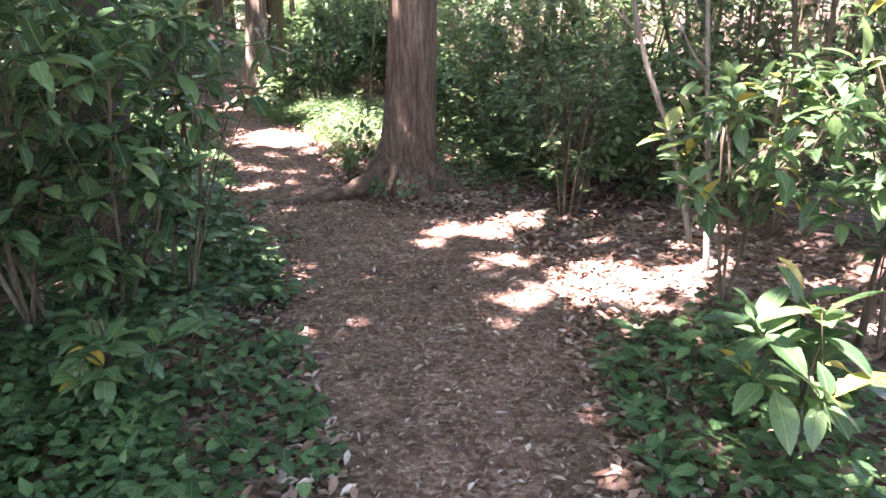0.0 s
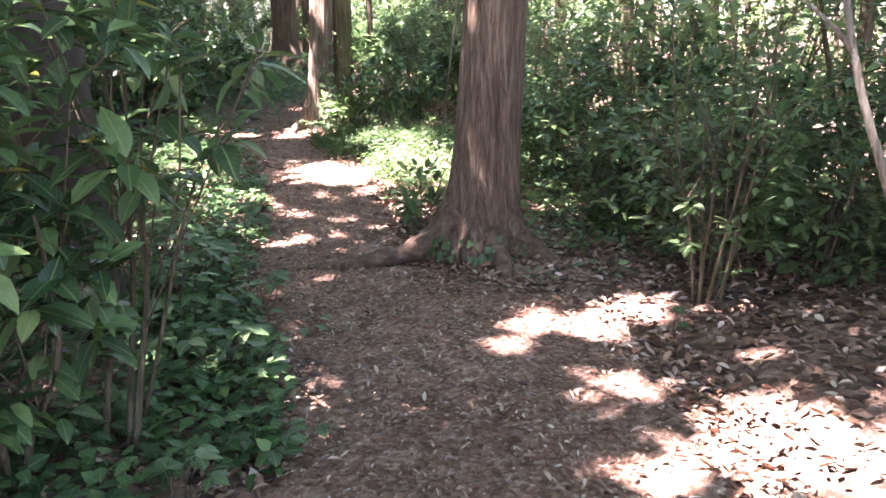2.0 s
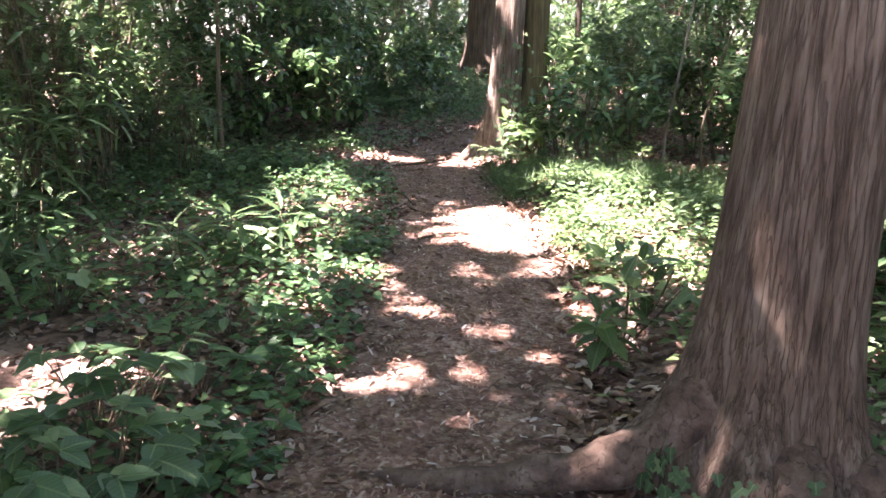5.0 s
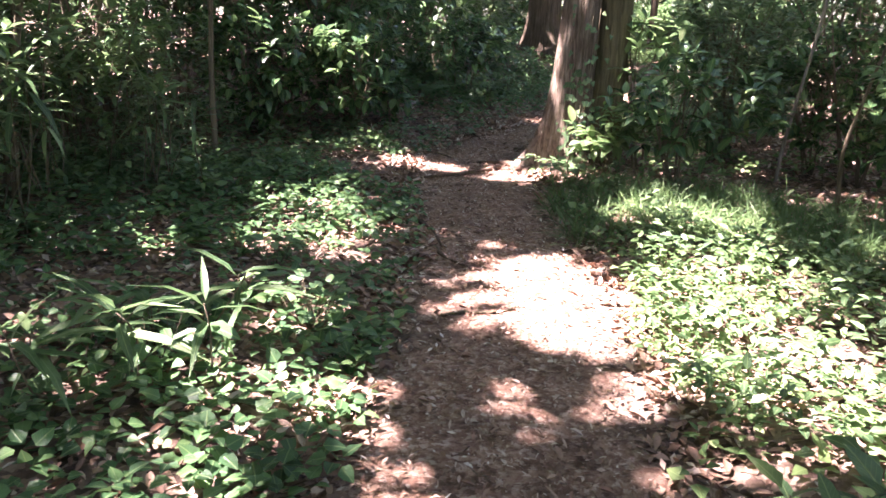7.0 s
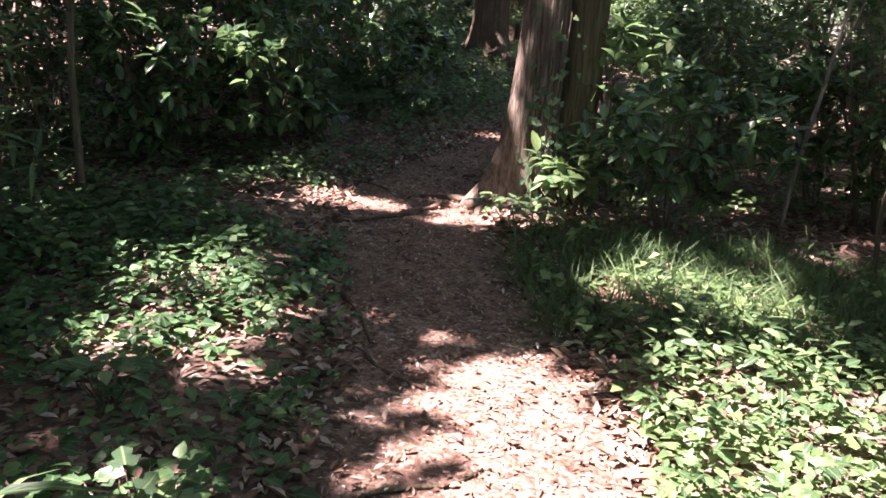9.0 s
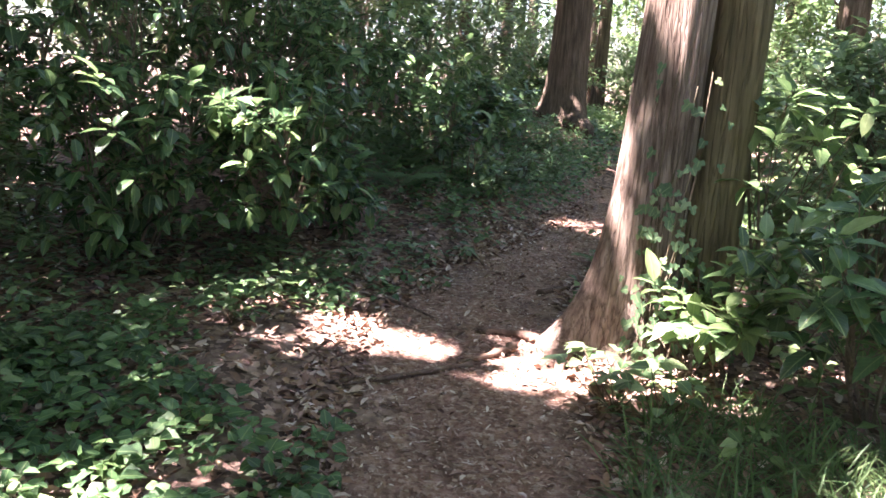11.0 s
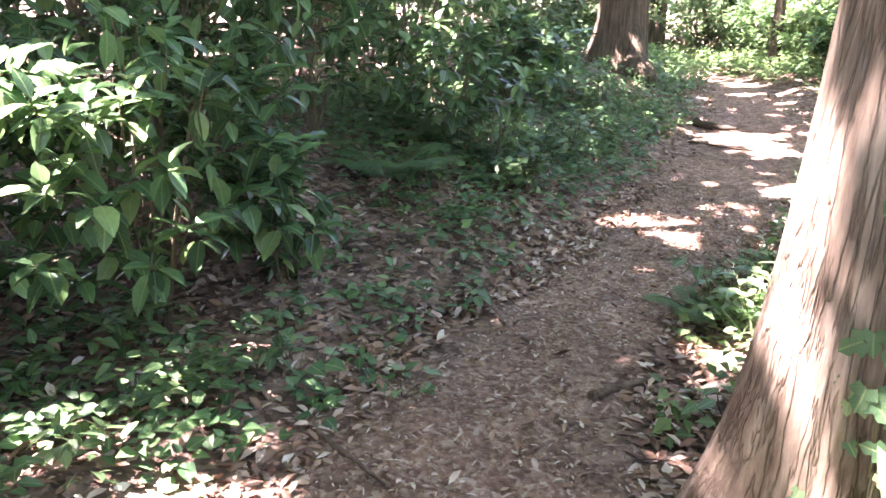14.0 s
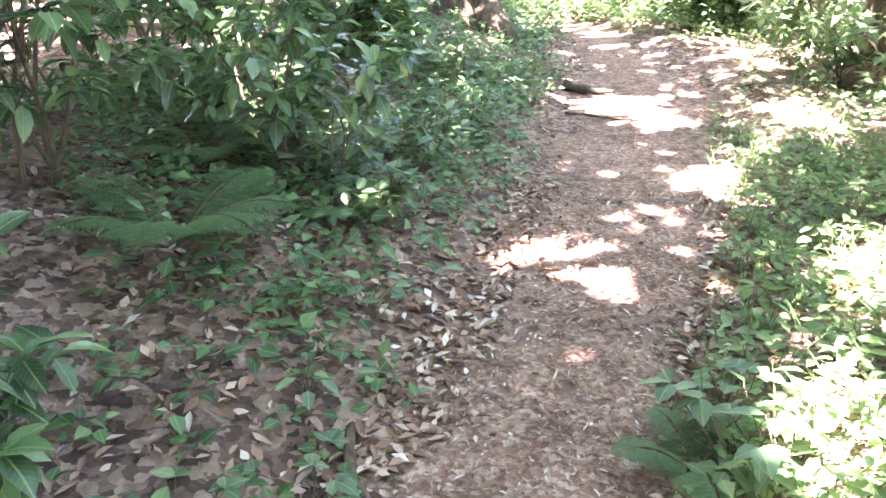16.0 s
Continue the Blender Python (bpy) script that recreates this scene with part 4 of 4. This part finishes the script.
def litter():
    rng = np.random.default_rng(31)

    def ok(x, y, u):
        o = off_trail(x, y)
        return u < np.where(o > -0.25, 0.9, 0.45) * np.where(y > 14, 0.6, 1) * (1 - 0.4 * smooth(1.5, 4, o))
    p = np.concatenate([scatter(rng, 66000, -6.3, 2.6, 0.8, 17, ok), scatter(rng, 16000, -7, 1, 15, 24, ok), scatter(rng, 120000, -5.2, 1.2, 1.2, 18, lambda x, y, u: off_trail(x, y) < 0.15)])
    p[:, 2] += rng.uniform(0.003, 0.025, len(p))
    ang = rng.uniform(0, 2 * np.pi, len(p))
    a = np.stack([np.cos(ang), np.sin(ang), rng.normal(0, 0.22, len(p))], -1)
    up = rng.normal(0, 0.3, p.shape) + [0, 0, 1]
    inside = off_trail(p[:, 0], p[:, 1]) < -0.12
    size = rng.uniform(0.028, 0.075, len(p)) * np.where(inside, rng.uniform(0.3, 0.72, len(p)), 1.0)
    pick = rng.uniform(0, 1, len(p))
    kind = np.where(inside, np.where(pick < 0.4, 0, np.where(pick < 0.82, 3, 1)), rng.integers(0, 3, len(p)))
    size = np.where(inside & (kind == 0), size * 0.75, size)
    size = np.where(inside & (kind == 1), size * 1.15, size)
    size = np.where(kind == 3, size * 1.25, size)
    up[inside] = up[inside] * [0.6, 0.6, 1.0]
    for j, shape in enumerate((L_DEAD, L_DEAD_BOAT, L_DEAD_BENT, L_CHIP)):
        q = kind == j
        tagged(new("leaf_litter", leaf_mesh("leaf_litter", shape, p[q], a[q], up[q], size[q], M_DEAD)), "dry brown fallen leaves scattered on the ground", "leaf litter", kind="stuff")


litter()


def cover(name, n, box, ok, h0, h1, size, per, shape, material, label, seed, category="ground cover", flat=0.15):
    """Low plants: from each foot a spray of leaves on short stalks."""
    rng = np.random.default_rng(seed)
    p = scatter(rng, n, *box, ok)
    hgt = rng.uniform(h0, h1, len(p))
    ang = rng.uniform(0, 2 * np.pi, (len(p), 1)) + np.arange(per)[None] * 2.4
    el = rng.normal(flat, 0.3, ang.shape)
    w = np.stack([np.cos(ang) * np.cos(el), np.sin(ang) * np.cos(el), np.sin(el)], -1)
    at = p[:, None] + w * [0.03, 0.03, 0] + np.array([0, 0, 1]) * (hgt[:, None] * rng.uniform(0.45, 1, ang.shape))[..., None]
    up = rng.normal(0, 0.3, w.shape) + [0, 0, 1.0]
    sz = (size * rng.uniform(0.6, 1.25, ang.shape)).ravel()
    tagged(new(name, leaf_mesh(name, shape, at.reshape(-1, 3), w.reshape(-1, 3), up.reshape(-1, 3), sz, material)), label, category, kind="stuff")


def patchy(x, y, f=1.0):
    return 0.5 + 0.3 * np.sin(2.3 * f * x + 1.1 * np.sin(1.7 * f * y)) + 0.3 * np.sin(1.9 * f * y + 0.8 * np.sin(2.9 * f * x))


cover("ground_ivy", 5600, (-3.4, -0.3, 0.8, 5.8), lambda x, y, u: (x < trail(y)[0] + 0.08) & (u < patchy(x, y, 1.5) + 0.08), 0.03, 0.18, 0.06, 5, L_ROUND, M_COVER, "low green ground cover with broad rounded leaves", 301)
cover("ground_ivy", 6500, (-6.5, -1.6, 5.6, 13), lambda x, y, u: (x < trail(y)[0] + 0.1) & (u < patchy(x, y) + 0.2 * (y > 8) - 0.6 * (y > 11.5) * (x < -3.9)), 0.03, 0.16, 0.06, 5, L_ROUND, M_COVER, "low leafy ground cover beside the trail", 302)
cover("ground_ivy", 6000, (-7.5, -4.2, 15, 24), lambda x, y, u: (x < trail(y)[0] - 0.05) & (u < (0.3 + patchy(x, y)) * smooth(0, 0.8, trail(y)[0] - x) * (0.5 + 0.5 * smooth(15.2, 17, y))), 0.04, 0.22, 0.075, 5, L_LOW, M_COVER, "green ground cover on the bank", 303)
cover("ground_ivy", 230, (-5.6, -4.0, 12.6, 15.2), lambda x, y, u: (x < trail(y)[0] + 0.1) & (u < patchy(x, y, 1.6)), 0.03, 0.12, 0.06, 5, L_ROUND, M_COVER, "scattered seedlings among fallen leaves", 307)
cover("ground_ivy", 6500, (-4, 3.0, 6.6, 24), lambda x, y, u: (x > trail(y)[1] - 0.02) & (u < patchy(x, y)), 0.03, 0.2, 0.07, 5, L_LOW, M_LIGHT, "low green plants along the trail edge", 304)
cover("ground_ivy", 2600, (0.35, 4.2, 6.2, 11), lambda x, y, u: (u < 0.25 + patchy(x, y, 1.4)) & (y > 6.9 - 0.45 * x), 0.03, 0.25, 0.06, 6, L_OVATE, M_SHRUB, "small dark green plants under the shrubs", 313)
cover("ground_ivy", 2200, (-8.5, -4.6, 8.6, 13.4), lambda x, y, u: u < 0.3 + patchy(x, y, 1.3), 0.04, 0.3, 0.075, 6, L_OVATE, M_SHRUB, "leafy cover under the thicket", 314)
cover("ground_ivy", 350, (0.7, 1.8, 1.6, 3.4), lambda x, y, u: (x > trail(y)[1]), 0.03, 0.18, 0.08, 5, L_OVATE, M_COVER, "low dark green plants at the trail edge", 308)
cover("ground_ivy", 5200, (-10, -1, 24.2, 31), lambda x, y, u: off_trail(x, y) > 0.02, 0.06, 0.4, 0.09, 5, L_LOW, M_LIGHT, "light green undergrowth where the trail bends away", 312)
cover("grass", 1300, (-2.6, 0.2, 10.7, 12.4), lambda x, y, u: (x > trail(y)[1] - 0.1), 0.0, 0.03, 0.2, 6, L_BLADE, M_GRASS, "soft green grass beside the trail", 305, "grass", 0.9)
cover("grass", 700, (-3.5, -1.8, 14.6, 20), lambda x, y, u: (x > trail(y)[1] - 0.05), 0.0, 0.03, 0.2, 6, L_BLADE, M_GRASS, "soft green grass beside the trail", 309, "grass", 0.9)
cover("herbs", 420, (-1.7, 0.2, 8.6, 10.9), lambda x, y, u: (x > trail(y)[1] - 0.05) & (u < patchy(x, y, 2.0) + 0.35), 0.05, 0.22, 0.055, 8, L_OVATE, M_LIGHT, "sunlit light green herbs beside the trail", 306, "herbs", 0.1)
cover("herbs", 300, (-1.7, 0.2, 8.6, 10.9), lambda x, y, u: (x > trail(y)[1] - 0.02), 0.1, 0.42, 0.06, 9, L_OVATE, M_SHRUB, "taller green herbs beside the trail", 311, "herbs", 0.25)
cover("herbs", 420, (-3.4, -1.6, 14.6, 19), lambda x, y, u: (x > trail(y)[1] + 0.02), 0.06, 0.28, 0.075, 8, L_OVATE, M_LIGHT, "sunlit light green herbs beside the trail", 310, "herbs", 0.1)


def seedling(x, y, n, size, height, shape, label, seed):
    """A low plant: a few stalks from one foot, one leaf on each."""
    rng = np.random.default_rng(seed)
    root = tagged(new("seedling"), label, "plant", "seedlings by the trail")
    root.location = (x, y, float(land(x, y)))
    lm = leaf_mesh("leaf", shape, np.zeros((1, 3)), np.array([[0, 1.0, 0]]), np.array([[0, 0, 1.0]]), np.ones(1), M_IVY1)
    for j in range(n):
        a = 2.4 * j + rng.normal(0, 0.3)
        out = rng.uniform(0.2, 1.0) * size * 2.2
        top = np.array([np.cos(a) * out, np.sin(a) * out, height * rng.uniform(0.5, 1)])
        part("stalk", tube("stalk", bend([0, 0, -0.01], top, 4, 0.01, seed + j), np.linspace(0.0035, 0.002, 4), M_STEM, 4), root)
        d = Vector((np.cos(a), np.sin(a), rng.normal(0.0, 0.25))).normalized()
        sd = d.cross(Vector((rng.normal(0, 0.2), rng.normal(0, 0.2), 1))).normalized()
        o = sd.cross(d)
        s = size * rng.uniform(0.7, 1.25)
        ob = part("leaf", lm, root)
        ob.matrix_basis = Matrix(((sd.x * s, d.x * s, o.x * s, top[0]), (sd.y * s, d.y * s, o.y * s, top[1]), (sd.z * s, d.z * s, o.z * s, top[2]), (0, 0, 0, 1)))


for i, (x, y, n, size, hh) in enumerate([(-2.75, 8.75, 26, 0.075, 0.22), (-2.95, 8.05, 12, 0.12, 0.25), (-4.66, 13.42, 10, 0.085, 0.12), (-4.25, 13.55, 6, 0.07, 0.1), (-4.55, 14.1, 9, 0.075, 0.13), (-2.1, 6.5, 14, 0.1, 0.25), (-3.2, 6.9, 18, 0.1, 0.3), (-2.35, 7.05, 14, 0.09, 0.2), (-3.35, 9.3, 16, 0.07, 0.18),
                                         (-1.1, 4.6, 12, 0.08, 0.2), (-0.95, 5.2, 10, 0.07, 0.12), (-2.2, 6.3, 14, 0.1, 0.28), (-1.85, 6.0, 12, 0.09, 0.22), (-4.7, 14.9, 10, 0.08, 0.14), (-4.75, 15.6, 8, 0.07, 0.15), (-3.35, 15.3, 9, 0.08, 0.2), (-3.2, 14.9, 10, 0.11, 0.25),
                                         (0.62, 6.2, 9, 0.06, 0.1), (0.85, 5.3, 6, 0.06, 0.12), (0.2, 6.05, 10, 0.055, 0.1), (-2.55, 12.3, 14, 0.09, 0.25), (-2.75, 12.55, 12, 0.08, 0.2), (-3.15, 13.9, 9, 0.07, 0.14), (-4.9, 12.9, 12, 0.07, 0.12), (-5.1, 12.4, 14, 0.075, 0.15), (-4.75, 12.2, 12, 0.075, 0.15)]):
    seedling(x, y, n, size, hh, (L_IVY, L_OVATE, L_ROUND)[i % 3], "low green seedling with a few broad leaves", 1000 + 40 * i)


def set_leaf(lm, parent, at, way, up, size, label=""):
    d = Vector(way).normalized()
    sd = d.cross(Vector(up)).normalized()
    o = sd.cross(d)
    ob = part("leaf", lm, parent, label)
    ob.matrix_basis = Matrix(((sd.x * size, d.x * size, o.x * size, at[0]), (sd.y * size, d.y * size, o.y * size, at[1]), (sd.z * size, d.z * size, o.z * size, at[2]), (0, 0, 0, 1)))


def flowering_shoot(x, y, tip):
    """A thin arching shoot with a whorl of long leaves and upright pale flower spikes at its end."""
    rng = np.random.default_rng(880)
    root = tagged(new("flowering_shoot"), "thin arching shoot with long toothed leaves and pale flower spikes", "shrub")
    z0 = float(land(x, y))
    root.location = (x, y, z0)
    end = np.array(tip) - [x, y, z0]
    line = bend([0, 0, -0.03], end, 12, 0.04, 881) + np.array([0, 0, 0.25]) * np.sin(np.pi * np.linspace(0, 1, 12))[:, None] ** 1.5
    part("stem", tube("stem", line, np.linspace(0.008, 0.003, 12), M_STEM, 6), root)
    fine = leaf_mesh("leaf", leaf_shape(0.3, (0.1, 0.3, 0.45, 0.5, 0.62, 0.66, 0.78, 0.82, 0.92), (0.4, 0.9, 1.0, 0.94, 0.88, 0.76, 0.62, 0.5, 0.3), 0.3, 0.3), np.zeros((1, 3)), np.array([[0, 1.0, 0]]), np.array([[0, 0, 1.0]]), np.ones(1), M_AUCUBA1)
    set_leaf(fine, root, end, (0.9, 0.4, -0.18), (0, -0.2, 1), 0.19)
    set_leaf(fine, root, end, (0.1, -0.2, -1.0), (0.5, -0.8, 0.1), 0.14, "yellowing hanging leaf")
    for j in range(9):
        a = 2.4 * j + 0.6
        k = 11 - j // 2
        set_leaf(fine, root, line[k], (np.cos(a), np.sin(a), rng.normal(0.05, 0.25)), (rng.normal(0, 0.2), rng.normal(0, 0.2), 1), rng.uniform(0.1, 0.17))
    for dx, dy, h in ((0.0, 0.0, 0.13), (0.03, 0.02, 0.1), (-0.03, 0.01, 0.09)):
        sp = bend(end, end + [dx * 1.6, dy, h], 8, 0.006, 885)
        st = part("flower_spike", tube("flower_spike", sp, np.linspace(0.003, 0.0015, 8), M_STEM_PALE, 5), root, "pale upright flower spike")
        n = 50
        at = sp[rng.integers(1, 8, n)] + rng.normal(0, 0.004, (n, 3))
        part("blossom", leaf_mesh("blossom", L_SIMPLE, at, rng.normal(0, 1, (n, 3)), rng.normal(0, 1, (n, 3)), rng.uniform(0.008, 0.016, n), M_BLOSSOM), st, kind="stuff")


flowering_shoot(-1.3, 4.05, (-0.77, 4.11, 1.39))


def trifoliate(x, y, n, size, height, seed):
    """A low bramble-like plant: stalks that each end in three broad leaflets."""
    rng = np.random.default_rng(seed)
    root = tagged(new("trifoliate_plant"), "bright green plant with leaves of three broad leaflets", "plant", "three-leaved plants")
    root.location = (x, y, float(land(x, y)))
    lm = leaf_mesh("leaf", leaf_shape(0.68, (0.12, 0.35, 0.6, 0.82), (0.6, 1.0, 0.85, 0.45), 0.2, 0.25), np.zeros((1, 3)), np.array([[0, 1.0, 0]]), np.array([[0, 0, 1.0]]), np.ones(1), M_IVY1)
    for j in range(n):
        a = 2.4 * j + rng.normal(0, 0.3)
        out = size * rng.uniform(0.6, 2.8)
        top = np.array([np.cos(a) * out, np.sin(a) * out, height * rng.uniform(0.55, 1.0)])
        part("stalk", tube("stalk", bend([0, 0, -0.01], top, 5, 0.015, seed + j), np.linspace(0.004, 0.002, 5), M_STEM, 5), root)
        for k in (-1.25, 0, 1.25):
            set_leaf(lm, root, top, (np.cos(a + k), np.sin(a + k), rng.normal(0.0, 0.15)), (rng.normal(0, 0.2), rng.normal(0, 0.2), 1), size * rng.uniform(0.85, 1.15) * (1.1 if k == 0 else 0.9))


for i, (x, y, n, size, hh) in enumerate([(-1.75, 5.35, 12, 0.1, 0.4), (-1.5, 5.0, 10, 0.09, 0.32), (-1.85, 5.75, 12, 0.1, 0.38), (-1.3, 5.45, 9, 0.085, 0.26), (-2.2, 6.1, 12, 0.1, 0.36), (-1.2, 4.55, 9, 0.085, 0.28), (-0.95, 3.6, 9, 0.07, 0.2), (-1.05, 3.2, 10, 0.075, 0.22), (-0.85, 2.8, 9, 0.07, 0.18), (-1.3, 2.9, 10, 0.075, 0.24), (-0.8, 4.0, 8, 0.07, 0.18),
                                         (-2.75, 12.35, 10, 0.09, 0.3), (-2.5, 12.65, 10, 0.1, 0.35), (-3.35, 15.0, 8, 0.1, 0.28), (-4.75, 14.2, 7, 0.07, 0.14), (-4.5, 14.5, 7, 0.065, 0.12), (-4.95, 13.7, 8, 0.07, 0.15)]):
    trifoliate(x, y, n, size, hh, 1500 + 60 * i)


def bamboo_grass(x, y, h, n, seed):
    """A clump of dwarf bamboo: thin canes with long drooping leaves in fans."""
    rng = np.random.default_rng(seed)
    root = tagged(new("bamboo_grass"), "clump of dwarf bamboo with long drooping narrow leaves", "bamboo", "dwarf bamboo")
    root.location = (x, y, float(land(x, y)))
    tips = []
    for j in range(n):
        foot = np.array([*rng.normal(0, 0.18, 2), -0.03])
        top = foot + [*rng.normal(0, 0.16, 2), h * rng.uniform(0.6, 1.05)]
        tips.append(top)
        part("cane", tube("cane", bend(foot, top, 6, 0.03, seed + j), np.linspace(0.006, 0.003, 6), M_STEM, 5), root)
    at, w, up = whorls(rng, np.array(tips), np.tile([0, 0, 1.0], (n, 1)), 7, 0.15, 0.3)
    part("foliage", leaf_mesh("foliage", L_LONG, at, w, up, rng.uniform(0.2, 0.32, len(at)), M_SHRUB), root, kind="stuff")


for i, (x, y, h) in enumerate([(-4.6, 8.2, 0.9), (-5.1, 9.0, 1.0), (-5.6, 9.9, 1.2), (-5.0, 10.4, 0.8), (-4.0, 7.4, 0.5), (-6.0, 10.8, 1.2), (-5.5, 8.3, 1.1), (-3.1, 8.05, 0.35)]):
    bamboo_grass(x, y, h, 9, 800 + i)


def fan_palm(x, y, fans, seed):
    """A palm seedling: bare stalks, each with a fan of narrow folded leaf blades."""
    rng = np.random.default_rng(seed)
    root = tagged(new("fan_palm"), "palm seedling with fans of narrow pale green blades", "palm")
    root.location = (x, y, float(land(x, y)))
    for j, (dx, dy, z) in enumerate(fans):
        line = bend([0, 0, -0.03], [dx, dy, z], 10, 0.05, seed + j)
        st = part("stalk", tube("stalk", line, np.linspace(0.009, 0.005, 10), M_STEM, 6), root)
        a = np.linspace(-2.0, 2.0, 15) + np.arctan2(dy, dx)
        w = np.stack([np.cos(a), np.sin(a), 0.25 + 0 * a], -1)
        part("fan", leaf_mesh("fan", leaf_shape(0.09, (0.3, 0.7), (1.0, 0.8), 0.6, 0.35), np.tile(line[-1], (15, 1)), w, rng.normal(0, 0.15, w.shape) + [0, 0, 1], rng.uniform(0.32, 0.45, 15), M_LIGHT), st, kind="stuff")


fan_palm(-5.3, 9.5, [(0.25, 0.05, 1.6), (-0.3, -0.1, 1.2), (0.1, -0.35, 0.9)], 861)
fan_palm(-5.8, 9.1, [(0.1, -0.2, 0.75), (0.35, 0.1, 0.6)], 862)


def fern(x, y, n, length, seed):
    """A fern: arching fronds with leaflets in two rows."""
    rng = np.random.default_rng(seed)
    root = tagged(new("fern"), "green fern with feathered arching fronds", "fern", "ferns")
    root.location = (x, y, float(land(x, y)))
    for j in range(n):
        a = 2 * np.pi * j / n + rng.normal(0, 0.25)
        s = np.linspace(0.08, 1, 24)
        L = length * rng.uniform(0.75, 1.1)
        d = np.array([np.cos(a), np.sin(a), 0])
        line = d * (s * L * 0.85)[:, None] + np.array([0, 0, 1]) * (L * (0.95 * s - 0.65 * s * s))[:, None]
        sd = np.array([-np.sin(a), np.cos(a), 0])
        f = part("frond", tube("frond", line, np.linspace(0.004, 0.001, 24), M_STEM, 4), root)
        at, ways, sizes = [], [], []
        for p, q in zip(line[2:], s[2:]):
            reach = L * 0.3 * np.sin(np.pi * (0.12 + 0.86 * q)) ** 0.8
            for sg in (1, -1):
                w = unit(sd * sg + d * 0.4 + [0, 0, -0.15])
                for c in np.linspace(0.1, 0.92, 9):
                    for side in (1, -1):
                        at.append(p + w * reach * c)
                        ways.append(w * 0.7 + np.cross(w, [0, 0, 1.0]) * side)
                        sizes.append(0.16 * reach * (1.15 - c) + 0.006)
        at, ways, sizes = np.array(at), np.array(ways), np.array(sizes)
        part("blade", leaf_mesh("blade", leaf_shape(0.5, (0.4,), (1.0,), 0.15, 0.1), at, ways, np.tile([0, 0, 1.0], (len(at), 1)), sizes, M_FERN), f, kind="stuff")


for i, (x, y, n, L) in enumerate([(-5.55, 15.45, 8, 0.66), (-6.0, 16.3, 7, 0.5), (-5.3, 18.4, 7, 0.4), (-5.2, 16.2, 6, 0.35), (-3.45, 14.95, 5, 0.35), (-6.2, 17.0, 8, 0.5)]):
    fern(x, y, n, L, 850 + i)


def ivy_on(root, cx, cy, r, lean, a0, a1, z0, z1, n, seed, size=0.06):
    """Ivy leaves held against a trunk between two bearings and two heights, with their vines."""
    rng = np.random.default_rng(seed)
    vine = tagged(new("ivy"), "climbing ivy with lobed green leaves on the trunk", "ivy")
    vine.location = (cx, cy, float(land(cx, cy)))
    strands = [(rng.uniform(a0, a1), rng.uniform(0.45, 1)) for _ in range(max(2, n // 14))]

    def spot(a, z, out):
        rr = r * (1 + 0.25 * np.exp(-z / 0.9) + 0.5 * np.exp(-z / 0.28)) + out
        return np.array([lean[0] * z + rr * np.cos(a), lean[1] * z + rr * np.sin(a), z])
    lm = leaf_mesh("leaf", L_IVY, np.zeros((1, 3)), np.array([[0, 1.0, 0]]), np.array([[0, 0, 1.0]]), np.ones(1), M_IVY1)
    for a, f in strands:
        zs = np.linspace(z0, z0 + (z1 - z0) * f, 14)
        aa = radians(a) + 0.18 * np.sin(3 * zs + a)
        part("vine", tube("vine", [spot(q, z, 0.01) for q, z in zip(aa, zs)], np.linspace(0.006, 0.003, 14), M_STEM, 5), vine)
        for j in range(n // len(strands)):
            z = rng.uniform(z0, z0 + (z1 - z0) * f)
            q = np.interp(z, zs, aa) + rng.normal(0, 0.22)
            p = spot(q, z, 0.015 + rng.uniform(0, 0.03))
            o = Vector((np.cos(q), np.sin(q), 0.35)).normalized()
            d = Vector(rng.normal(0, 0.5, 3)) + Vector((0, 0, -0.8))
            d = (d - o * d.dot(o)).normalized()
            sd = d.cross(o)
            s = size * rng.uniform(0.6, 1.3)
            ob = part("leaf", lm, vine)
            ob.matrix_basis = Matrix(((sd.x * s, d.x * s, o.x * s, p[0]), (sd.y * s, d.y * s, o.y * s, p[1]), (sd.z * s, d.z * s, o.z * s, p[2]), (0, 0, 0, 1)))


ivy_on(t2, -2.72, 13.14, 0.21, (0.04, 0.0), 255, 290, 0.05, 1.45, 120, 901, 0.052)
ivy_on(t2b, -2.58, 13.3, 0.15, (0.03, 0.0), 230, 330, 0.0, 0.6, 50, 902)
ivy_on(t1, -0.15, 6.76, 0.24, (0.05, 0.0), 215, 300, 0.0, 0.15, 60, 903, 0.045)
